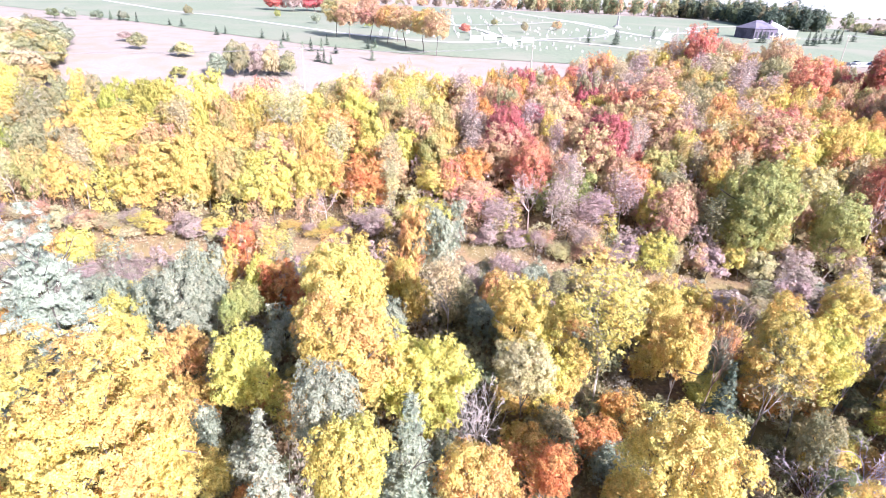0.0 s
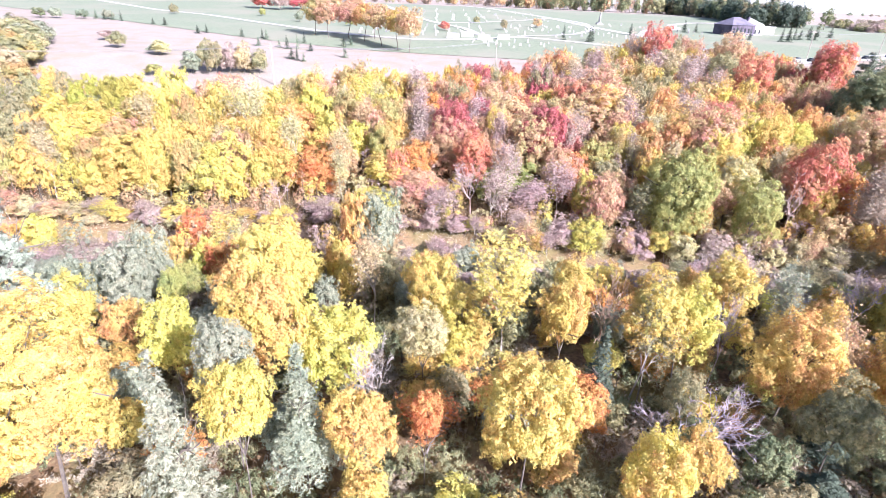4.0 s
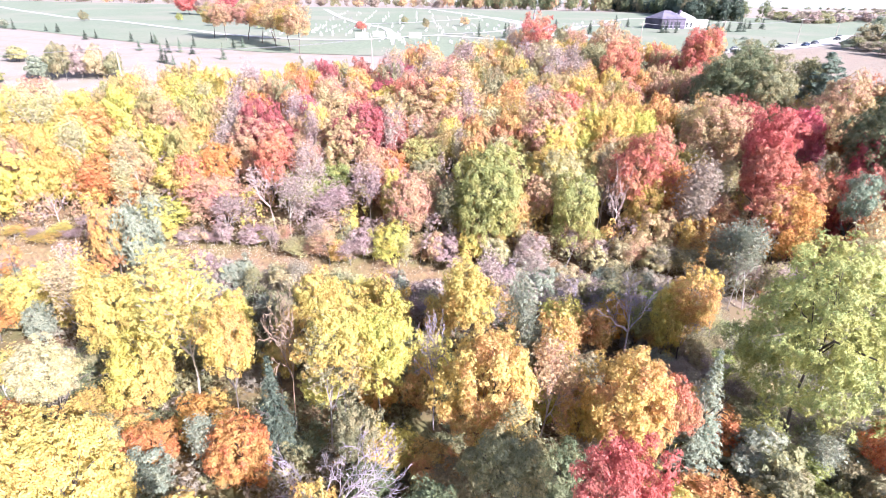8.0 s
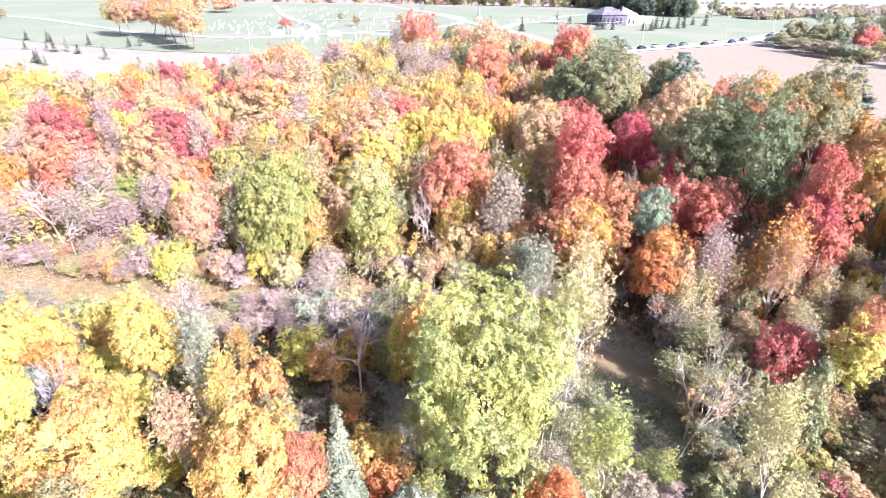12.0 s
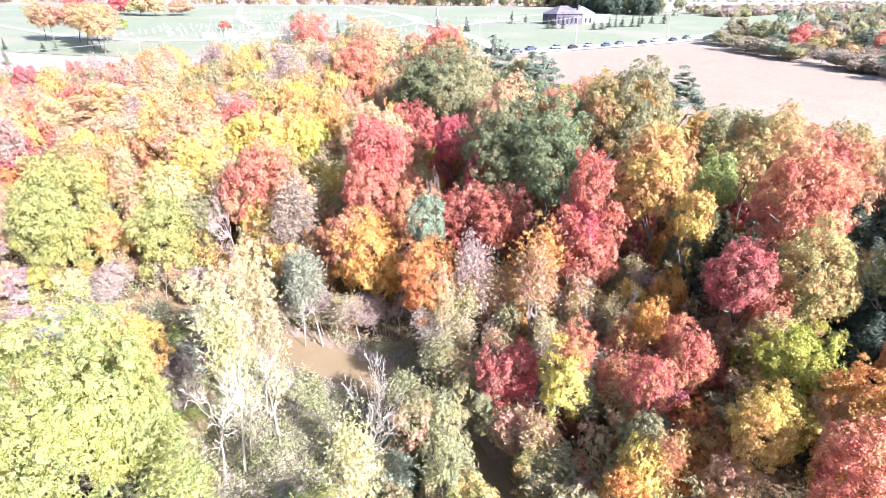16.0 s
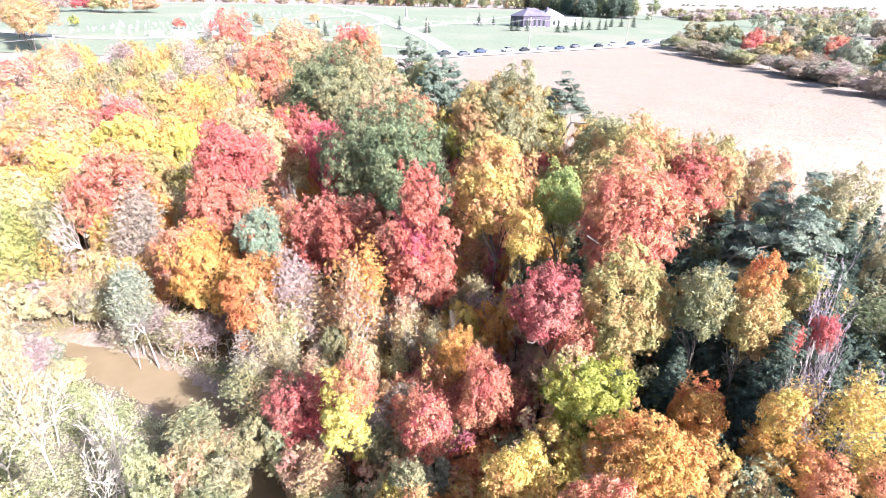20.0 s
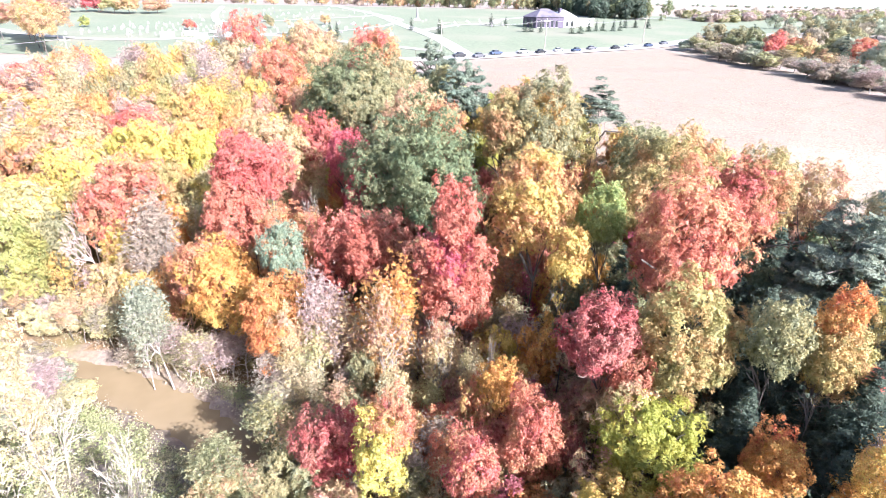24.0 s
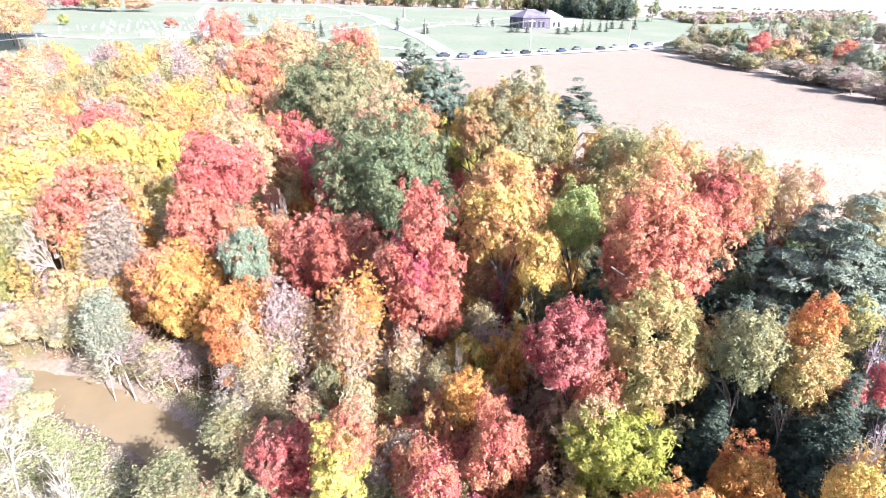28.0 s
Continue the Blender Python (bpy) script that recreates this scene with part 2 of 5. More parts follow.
def ground_mat():
    """Leaf litter under the trees, dry grass elsewhere, by the cover stored in the mesh."""
    m, add, out, nt = node_mat("ground_cover")
    geo = add("ShaderNodeNewGeometry")
    cover = add("ShaderNodeAttribute")
    cover.attribute_name = "litter"
    pos = geo.outputs["Position"]
    n1 = add("ShaderNodeTexNoise", Vector=pos, Scale=2.2, Detail=8.0, Roughness=0.7)
    n2 = add("ShaderNodeTexNoise", Vector=pos, Scale=0.16, Detail=4.0)
    lit = mix(add, ramp(add, n1.outputs[0], 0.36, 0.64), (0.12, 0.075, 0.045), (0.30, 0.19, 0.10))
    lit = mix(add, ramp(add, n2.outputs[0], 0.45, 0.7), lit, (0.18, 0.16, 0.06))
    dry = mix(add, ramp(add, n1.outputs[0], 0.36, 0.64), (0.26, 0.20, 0.175), (0.35, 0.28, 0.25))
    dry = mix(add, ramp(add, n2.outputs[0], 0.42, 0.66), dry, (0.26, 0.215, 0.165))
    edge = add("ShaderNodeMath", _0=cover.outputs["Fac"], _1=n2.outputs[0])
    edge.operation = "ADD"
    col = mix(add, ramp(add, edge.outputs[0], 0.75, 1.1), dry, lit)
    b = add("ShaderNodeBump", Strength=0.7, Distance=0.2, Height=n1.outputs[0])
    p = add("ShaderNodeBsdfPrincipled", Base_Color=col, Roughness=0.95, Normal=b.outputs[0])
    nt.links.new(p.outputs[0], out.inputs[0])
    return m


# ---- terrain ----
def sstep(v):
    v = np.clip(v, 0, 1)
    return v * v * (3 - 2 * v)


HILL_Y = (-200, 45, 58, 64, 72, 85, 110, 150, 230, 300, 450, 900, 3000)
HILL_Z = (1.0, 0.8, 0.6, 1.2, 4, 9, 13, 18, 21.5, 23, 28, 31, 31)


def hill(x, y):
    """Height of the land without the river's bed: valley floor, wooded slope, rise to the lawns, spur to the east."""
    return np.interp(y, HILL_Y, HILL_Z) + 8 * sstep((np.asarray(x) - 92) / 34) * (1 - sstep((np.asarray(y) - 60) / 110))


RIVER = np.array([(-260, 70), (-120, 67), (-59, 65.6), (-37, 64.2), (-25, 64.4), (-14, 65.4), (-2, 66), (6, 64.6), (20, 61.5), (40, 60), (52, 59.6), (60, 58.6),
                  (66, 56.8), (71.3, 54.3), (76.8, 51.2), (81.5, 47.5), (85.3, 43.6), (89.5, 36), (92.5, 26), (95, 12), (96, -40)])
RIVER_W = 3.8


def river_far(x, y):
    """Distance from the river's middle."""
    x, y = np.asarray(x, float), np.asarray(y, float)
    best = np.full(np.broadcast(x, y).shape, 1e9)
    for (x0, y0), (x1, y1) in zip(RIVER[:-1], RIVER[1:]):
        dx, dy = x1 - x0, y1 - y0
        s = np.clip(((x - x0) * dx + (y - y0) * dy) / (dx * dx + dy * dy), 0, 1)
        best = np.minimum(best, np.hypot(x - x0 - s * dx, y - y0 - s * dy))
    return best


def ground_z(x, y):
    d = river_far(x, y)
    bump = 0.25 * np.sin(np.asarray(x) * 0.31 + 1.3) * np.sin(np.asarray(y) * 0.27) + 0.12 * np.sin(np.asarray(x) * 0.83) * np.cos(np.asarray(y) * 0.71 + 2)
    return hill(x, y) + bump * 0.6 * (1 - sstep((np.asarray(y) - 105) / 25)) - 1.5 * (1 - sstep((d - RIVER_W * 0.3) / 1.5))


WOOD_X = (-260, -70, -54, -36, -19, 3, 26, 50, 67, 90, 101, 110, 121, 130, 140, 146, 170, 300)
WOOD_Y = (104, 97, 98, 97, 102, 106, 116, 136, 150, 138, 116, 97, 83, 71, 61, 57, 44, 0)


def in_wood(x, y):
    """True where trees stand close: the far slope up to the wood's edge, and the near bank but for the river meadow."""
    ry = np.interp(x, RIVER[:15, 0], RIVER[:15, 1])
    d = river_far(x, y)
    far_side = (y > ry + 3.0) & (y < np.interp(x, WOOD_X, WOOD_Y)) & (d > 4.0)
    far_side |= (x > 84) & (y < np.interp(x, WOOD_X, WOOD_Y)) & (d > 4.5) & (x - 76 > (51 - y) * 0.35)
    near_side = (y < ry - np.where(x < 6, 4, 6)) & ((x < 58) | (x < 66) & (y < 37)) & (d > 3.6)
    glade = ((x + 3) / 7) ** 2 + ((y - 44) / 4.5) ** 2 < 1
    return (far_side | near_side) & ~glade


def mesh_ob(name, verts, faces, mat, parent=None, smooth=False):
    me = bpy.data.meshes.new(name)
    me.from_pydata([tuple(v) for v in verts], [], faces)
    me.materials.append(mat)
    if smooth:
        me.polygons.foreach_set("use_smooth", [True] * len(me.polygons))
    ob = new(name, me)
    if parent:
        ob.parent = parent
    return ob


def part(name, bm, material, parent, label=""):
    me = bpy.data.meshes.new(name)
    bm.to_mesh(me)
    bm.free()
    me.materials.append(material)
    ob = new(name, me)
    ob.parent = parent
    if label:
        ob["label"] = label
    return ob


def grid_faces(nx, ny):
    i = np.arange(nx - 1)[:, None] * ny + np.arange(ny - 1)[None, :]
    return np.stack([i, i + ny, i + ny + 1, i + 1], -1).reshape(-1, 4).tolist()


def axis(lo, hi, step, reach, n):
    far_part = np.geomspace(step * 1.6, reach, n)
    return np.concatenate([(lo - far_part)[::-1], np.arange(lo, hi + 0.01, step), hi + far_part])


gx, gy = axis(-90, 170, 1.15, 3600, 28), axis(-20, 130, 1.15, 3600, 28)
gy = np.unique(np.round(np.concatenate([gy[gy < 131], np.arange(134, 176, 4), [190, 210, 230, 265, 300, 370, 450, 600, 750, 900], gy[gy > 1000]]), 2))
GX, GY = np.meshgrid(gx, gy, indexing="ij")
GZ = ground_z(GX, GY)
ground = mesh_ob("ground", np.stack([GX, GY, GZ], -1).reshape(-1, 3), grid_faces(len(gx), len(gy)), ground_mat(), smooth=True)
lit = np.where(in_wood(GX, GY) | (GY < 19 + 3 * np.sin(GX * 0.3)) & (GX < 300), 1.0, np.where((GX < 60) & (river_far(GX, GY) < 13), 0.4, 0.0) + np.where(GX < 60, 0.25, 0.42) * (river_far(GX, GY) < 4.2)).astype(np.float32).reshape(-1)
ground.data.attributes.new("litter", "FLOAT", "POINT").data.foreach_set("value", lit)
tagged(ground, "valley floor with leaf litter and dry tan grass", "ground", kind="structure")


def loft(name, near_edge, far_edge, nu, nv, lift, mat, label, category):
    """A sheet draped over the land between two edges."""
    def along(edge, n):
        e = np.array(edge, float)
        s = np.concatenate([[0], np.cumsum(np.hypot(*np.diff(e, axis=0).T))])
        q = np.linspace(0, s[-1], n)
        return np.stack([np.interp(q, s, e[:, 0]), np.interp(q, s, e[:, 1])], -1)
    a, b = along(near_edge, nu), along(far_edge, nu)
    v = np.linspace(0, 1, nv)[None, :, None] ** 1.3
    p = a[:, None] * (1 - v) + b[:, None] * v
    z = ground_z(p[..., 0], p[..., 1]) + lift
    ob = mesh_ob(name, np.concatenate([p, z[..., None]], -1).reshape(-1, 3), grid_faces(nu, nv), mat, smooth=True)
    return tagged(ob, label, category, kind="structure")


def ribbon(name, pts, width, lift, mat, label, category):
    """A road or path draped over the land."""
    p = np.array(pts, float)
    s = np.concatenate([[0], np.cumsum(np.hypot(*np.diff(p, axis=0).T))])
    q = np.linspace(0, s[-1], max(8, int(s[-1] / 4)))
    c = np.stack([np.interp(q, s, p[:, 0]), np.interp(q, s, p[:, 1])], -1)
    for _ in range(3):
        c[1:-1] = (c[:-2] + 2 * c[1:-1] + c[2:]) / 4
    d = np.gradient(c, axis=0)
    n = np.stack([-d[:, 1], d[:, 0]], -1) / np.hypot(d[:, 0], d[:, 1])[:, None]
    rows = [c + n * width * k for k in (-0.5, -0.2, 0.2, 0.5)]
    v = np.stack(rows, 1)
    z = ground_z(v[..., 0], v[..., 1]) + lift
    ob = mesh_ob(name, np.concatenate([v, z[..., None]], -1).reshape(-1, 3), grid_faces(len(c), 4), mat, smooth=True)
    return tagged(ob, label, category, kind="structure")


def water_sheet():
    d = np.gradient(RIVER, axis=0)
    n = np.stack([-d[:, 1], d[:, 0]], -1) / np.hypot(d[:, 0], d[:, 1])[:, None]
    w = np.interp(RIVER[:, 0], (40, 62), (3.2, 2.6))[:, None]
    v = np.concatenate([np.stack([RIVER + n * w, RIVER - n * w], 1), np.full((len(RIVER), 2, 1), 0.12)], -1)
    ob = mesh_ob("water", v.reshape(-1, 3), grid_faces(len(RIVER), 2), water_mat())
    tagged(ob, "muddy brown river winding between wooded banks", "water", kind="structure")


water_sheet()
loft("lawn", [(-900, 560), (-224, 294), (-106, 223), (-49, 188), (-13, 174), (30, 168), (70, 165), (104, 168), (117, 179), (180, 209), (300, 286), (460, 410)],
     [(-900, 700), (-300, 520), (-150, 470), (-60, 470), (0, 480), (60, 480), (120, 480), (190, 470), (250, 430), (300, 400), (360, 400), (470, 450)], 90, 26, 0.12, LAWN,
     "mown green cemetery lawn rising to the far woods", "lawn")
loft("crop_field", [(150, 52), (131, 73), (112, 98), (104, 135), (110, 168)], [(220, 30), (199, 72), (195, 112), (194, 150), (186, 204)], 60, 40, 0.10, CROP,
     "dry pinkish-tan field of harvested maize stubble", "field")
ribbon("road", [(60, 168), (100, 172), (116, 178), (133, 186.5), (154, 195.5), (178, 206.5), (196, 218), (240, 258), (330, 298), (600, 480)], 8, 0.2, GRAVEL, "pale dusty road along the stubble field", "road")
ribbon("driveway", [(116, 180), (111, 218), (104, 255), (97, 290), (80, 372), (57, 431), (30, 500)], 5.5, 0.24, GRAVEL, "pale gravel drive through the cemetery", "driveway")
ribbon("driveway", [(104, 258), (122, 300), (143, 312), (152, 345), (178, 375), (240, 392)], 5, 0.28, GRAVEL, "pale gravel drive to the chapel", "driveway")
ribbon("driveway", [(-262, 420), (-204, 362), (-140, 304), (-106, 284), (-66, 246), (-38, 221), (-18, 212), (3, 206), (19, 212), (43, 230), (70, 215), (108, 190)], 4, 0.24, GRAVEL, "narrow white gravel path across the lawn", "path")
ribbon("driveway", [(8, 292), (32, 306), (60, 335), (85, 366), (96, 330), (88, 284), (70, 250), (43, 231)], 3.2, 0.28, GRAVEL, "narrow white gravel path between graves", "path")
ribbon("driveway", [(-30, 430), (-8, 340), (8, 293), (22, 262), (26, 230)], 3.6, 0.32, GRAVEL, "narrow white gravel path between graves", "path")


def haze_glow_wall():
    """Added glowing wall: its emission stands in for bright haze, hiding the land's far edge and the low sky."""
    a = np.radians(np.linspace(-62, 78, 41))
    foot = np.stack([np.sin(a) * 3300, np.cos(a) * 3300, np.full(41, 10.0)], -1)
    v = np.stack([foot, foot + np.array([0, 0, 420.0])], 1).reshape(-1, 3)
    tagged(mesh_ob("backdrop", v, grid_faces(41, 2), haze_glow_mat()), "glowing white backdrop standing in for the low hazy sky", "sky", kind="structure")


haze_glow_wall()
# ---- tree prototypes: meshes one unit in radius, shared by the trees ----
def unit(v):
    return v / np.maximum(np.linalg.norm(v, axis=-1, keepdims=True), 1e-9)


def leaf_cards(pos, nrm, size, r, squash=1.0):
    """Small three-cornered leaf clumps at the places pos, facing along nrm. squash: evens out a later stretch in height."""
    n = len(pos)
    t = unit(np.cross(nrm, r.normal(size=(n, 3))))
    b = np.cross(nrm, t)
    s = (size * r.uniform(0.6, 1.35, n))[:, None]
    k = r.uniform(0.5, 1.1, n)[:, None]
    o = np.stack([-t * s, t * s * 0.7 - b * s * k, t * s * 0.5 + b * s * k], 1) * np.array([1, 1, squash])
    return (pos[:, None] + o).reshape(-1, 3)


def cards_mesh(name, verts, mat=None):
    n = len(verts) // 3
    me = bpy.data.meshes.new(name)
    me.vertices.add(n * 3)
    me.vertices.foreach_set("co", verts.astype(np.float32).reshape(-1))
    me.loops.add(n * 3)
    me.loops.foreach_set("vertex_index", np.arange(n * 3, dtype=np.int32))
    me.polygons.add(n)
    me.polygons.foreach_set("loop_start", np.arange(0, n * 3, 3, dtype=np.int32))
    me.polygons.foreach_set("loop_total", np.full(n, 3, dtype=np.int32))
    me.materials.append(mat)
    me.update()
    me.validate()
    return me


def crown_points(r, n, clumps, clump_r, shape, flat=0.7):
    """Leaf places in many small clumps set evenly over an uneven dome, a few of them deeper. shape: radius of the crown at height 0..2."""
    k = np.arange(clumps) + 0.5
    up = 1 - 2 * k / clumps
    turn = k * 2.39996 + r.uniform(0, 6.28)
    d = np.stack([np.cos(turn) * np.sqrt(1 - up ** 2), np.sin(turn) * np.sqrt(1 - up ** 2), up], -1)
    d = unit(d + r.normal(size=d.shape) * 0.9 * clump_r)
    d = d[d[:, 2] > -0.82]
    boughs = unit(r.normal(size=(15, 3)) + np.array([0, 0, 0.1])) * r.uniform(0.42, 0.78, (15, 1))
    along = d @ boughs.T
    reach = along + np.sqrt(np.maximum(r.uniform(0.26, 0.42, 15) ** 2 - (boughs ** 2).sum(1) + along ** 2, 0.0))
    outline = np.maximum(reach.max(1), r.uniform(0.58, 0.8, len(d))) * 1.02
    depth = np.where(r.uniform(size=len(d)) < 0.2, r.uniform(0.5, 0.8, len(d)), r.uniform(0.8, 1.1, len(d)))
    s = depth * (1 - 0.5 * clump_r) * outline
    z = 1 + d[:, 2] * s * 0.95
    w = np.array([shape(q) for q in np.clip(z, 0.02, 1.98)]) / np.array([round_shape(q) for q in np.clip(z, 0.02, 1.98)])
    c = np.stack([d[:, 0] * s * w, d[:, 1] * s * w, z], -1)
    rad = clump_r * r.uniform(0.62, 1.38, len(c)) * np.clip(w, 0.35, 1.0)
    i = r.choice(len(c), n, p=rad ** 2 / (rad ** 2).sum())
    e = unit(r.normal(size=(n, 3)) + d[i] * 0.75 + np.array([0, 0, 0.3]))
    p = c[i] + e * (rad[i] * r.uniform(0.2, 1.1, n) ** 0.5 * np.where(r.uniform(size=n) < 0.12, 1.5, 1.0))[:, None] * np.array([1, 1, flat])
    q = p - np.array([0, 0, 1.0])
    return p, unit(unit(q) * 0.35 + e * 0.85)


def round_shape(z):
    return math.sqrt(max(0.05, 1 - (z - 1) ** 2))


def full_shape(z):
    """A dome with a full lower half."""
    return max(0.25, 1 - abs(z - 1) ** 2.7 * (1.0 if z > 1 else 0.8)) ** 0.37


def bush_shape(z):
    """Foliage down to the ground."""
    return math.sqrt(max(0.05, 1 - (z - 1) ** 2 * (1.0 if z > 1 else 0.2)))


def tall_shape(z):
    return max(0.25, math.sqrt(max(0.05, 1 - ((z - 0.9) / 1.15) ** 2)))


def crown_mesh(name, seed, n, leaf, lobes, lobe_r, shape, flat=0.7, squash=0.85):
    r = np.random.default_rng(seed)
    p, d = crown_points(r, n, lobes, lobe_r, shape, flat)
    nrm = unit(d * 0.9 + np.array([0, 0, 0.25]) + r.normal(size=p.shape) * 0.36)
    return cards_mesh(name, leaf_cards(p, nrm, leaf, r, squash))


def tubes(segs, sides):
    """Tapered tubes: (start, end, radius at start, radius at end)."""
    a, b = np.array([s[0] for s in segs], float), np.array([s[1] for s in segs], float)
    ra, rb = np.array([s[2] for s in segs]), np.array([s[3] for s in segs])
    d = unit(b - a)
    side = unit(np.cross(d, np.where(np.abs(d[:, 2:]) > 0.9, [[1.0, 0, 0]], [[0, 0, 1.0]])))
    up = np.cross(d, side)
    ang = np.arange(sides) * 2 * math.pi / sides
    ring = np.cos(ang)[None, :, None] * side[:, None] + np.sin(ang)[None, :, None] * up[:, None]
    v = np.concatenate([a[:, None] + ring * ra[:, None, None], b[:, None] + ring * rb[:, None, None]], 1).reshape(-1, 3)
    f = []
    for i in range(len(segs)):
        o = i * 2 * sides
        f += [(o + k, o + (k + 1) % sides, o + sides + (k + 1) % sides, o + sides + k) for k in range(sides)]
    return v, f


def branch_segs(r, depth_max, limbs, spread, top=1.0):
    """A trunk and forking limbs up to height 1; sideways unit is the crown's radius."""
    segs, tips = [], []

    def grow(p, d, length, rad, depth):
        steps = 3 if depth < 2 else 2
        for s in range(steps):
            d2 = unit(d + r.normal(size=3) * (0.12 if depth == 0 else 0.22) + np.array([0, 0, 0.06]))
            q = p + d2 * length / steps * np.array([1.0, 1.0, 1.0])
            r2 = rad * 0.82
            segs.append((p, q, rad, r2))
            if depth > 0 and depth < depth_max and s < steps - 1 and r.uniform() < 0.8:
                fork(q, d2, length * 0.6, r2 * 0.6, depth + 1)
            p, d, rad = q, d2, r2
        if depth < depth_max:
            for _ in range(2 if depth else limbs):
                fork(p, d, length * 0.66, rad * 0.72, depth + 1)
        else:
            tips.append(p)

    def fork(p, d, length, rad, depth):
        side = unit(np.cross(d, r.normal(size=3)))
        grow(p, unit(d + side * spread * r.uniform(0.6, 1.2)), length, max(rad, 0.0022), depth)

    grow(np.zeros(3), np.array([0, 0, 1.0]), 0.36 * top, 0.024, 0)
    return segs, np.array(tips)


def fit_branches(segs, tips):
    """Scale so that the top is at height 1 and the reach sideways is 1."""
    e = np.array([s[1] for s in segs])
    k = np.array([1 / np.percentile(np.hypot(e[:, 0], e[:, 1]), 97)] * 2 + [1 / e[:, 2].max()])
    k[:2] = np.minimum(k[:2], 6)
    return [(s[0] * k, s[1] * k, s[2] * 1.6, s[3] * 1.6) for s in segs], tips * k


def branch_mesh(name, seed, depth, limbs, spread, stout=1.0):
    r = np.random.default_rng(seed)
    segs, tips = fit_branches(*branch_segs(r, depth, limbs, spread))
    segs = [(a, b, ra * stout, rb * stout) for a, b, ra, rb in segs]
    v, f = tubes(segs[:40], 5)
    v2, f2 = tubes(segs[40:], 3) if len(segs) > 40 else (np.zeros((0, 3)), [])
    me = bpy.data.meshes.new(name)
    me.from_pydata(np.concatenate([v, v2]).tolist(), [], f + [tuple(i + len(v) for i in q) for q in f2])
    me.materials.append(None)
    return me, tips


def trunk_mesh(name, seed):
    """Trunk with limbs inside a leafy crown."""
    return branch_mesh(name, seed, 2, 5, 0.8)[0]


PROTO = {
    "big": [crown_mesh("crown_big", s, 15000, 0.040, 460, 0.118, full_shape) for s in (1, 2, 3)],
    "near": [crown_mesh("crown_near", s, 11500, 0.046, 330, 0.138, full_shape) for s in (4, 5, 6, 7, 8)],
    "round": [crown_mesh("crown_round", s, 7000, 0.056, 230, 0.165, full_shape) for s in (11, 12, 13, 14, 15, 16)],
    "mid": [crown_mesh("crown_mid", s, 3500, 0.078, 150, 0.20, full_shape) for s in (17, 18, 19, 20)],
    "small": [crown_mesh("crown_small", s, 4200, 0.071, 150, 0.20, full_shape) for s in (21, 22, 23, 24, 25, 26)],
    "tall": [crown_mesh("crown_tall", s, 3000, 0.10, 70, 0.26, tall_shape, 0.4, 0.35) for s in (31, 32, 33)],
    "shrub": [crown_mesh("crown_shrub", s, 2400, 0.092, 70, 0.25, bush_shape) for s in (41, 42)],
    "bush": [crown_mesh("crown_bush", s, 1500, 0.13, 46, 0.30, bush_shape) for s in (43, 44, 45, 46)],
    "pine": [crown_mesh("crown_pine", s, 5000, 0.063, 95, 0.22, lambda z: max(0.2, 1.0 - 0.36 * z), 0.32, 0.6) for s in (51, 52, 53)],
}


def conifer_mesh(name, seed, layers=22):
    """Whorls of drooping boughs, longer towards the foot."""
    r = np.random.default_rng(seed)
    pos, nrm = [], []
    for i in range(layers):
        z = 2.0 * (i + r.uniform(-0.3, 0.3)) / layers
        reach = max(0.06, 1.0 - z / 2.02)
        for k in range(int(7 + 8 * reach)):
            a = r.uniform(0, 2 * math.pi)
            ln = reach * r.uniform(0.75, 1.12)
            n = int(7 + 20 * ln)
            s = r.uniform(0.1, 1, n) * ln
            w = r.normal(size=n) * 0.06
            pos.append(np.stack([np.cos(a) * s - np.sin(a) * w, np.sin(a) * s + np.cos(a) * w, z - 0.22 * s ** 1.5 + r.normal(size=n) * 0.015 + 0.05], -1))
            nrm.append(np.stack([np.cos(a) * np.full(n, 0.45), np.sin(a) * np.full(n, 0.45), np.ones(n)], -1) + r.normal(size=(n, 3)) * 0.3)
    p, d = np.concatenate(pos), unit(np.concatenate(nrm))
    p[:, 2] = np.clip(p[:, 2], 0.0, 2.05)
    return cards_mesh(name, leaf_cards(p, d, 0.07, r, 0.5))


PROTO["conifer"] = [conifer_mesh("crown_conifer", s) for s in (61, 62)]
TRUNKS = [trunk_mesh("trunk", s) for s in (71, 72, 73)]
BARE = [branch_mesh("branches", s, 5, 4, 0.75) for s in (81, 82, 83)]
STOUT = [branch_mesh("branches", s, 5, 4, 0.8, 1.05) for s in (84, 85, 86)]
THIN = [branch_mesh("branches", s, 4, 4, 0.7) for s in (91, 92, 93)]


def thin_leaves(i, seed):
    """Scattered leaves round the twigs of a half-bare tree."""
    r = np.random.default_rng(seed)
    tips = THIN[i][1]
    n = 2100
    p = tips[r.integers(0, len(tips), n)] + r.normal(size=(n, 3)) * np.array([0.16, 0.16, 0.06]) - np.array([0, 0, 0.02])
    p[:, 2] *= 2
    return cards_mesh("crown_thin", leaf_cards(p, unit(r.normal(size=(n, 3)) + np.array([0, 0, 0.4])), 0.08, r, 0.35))


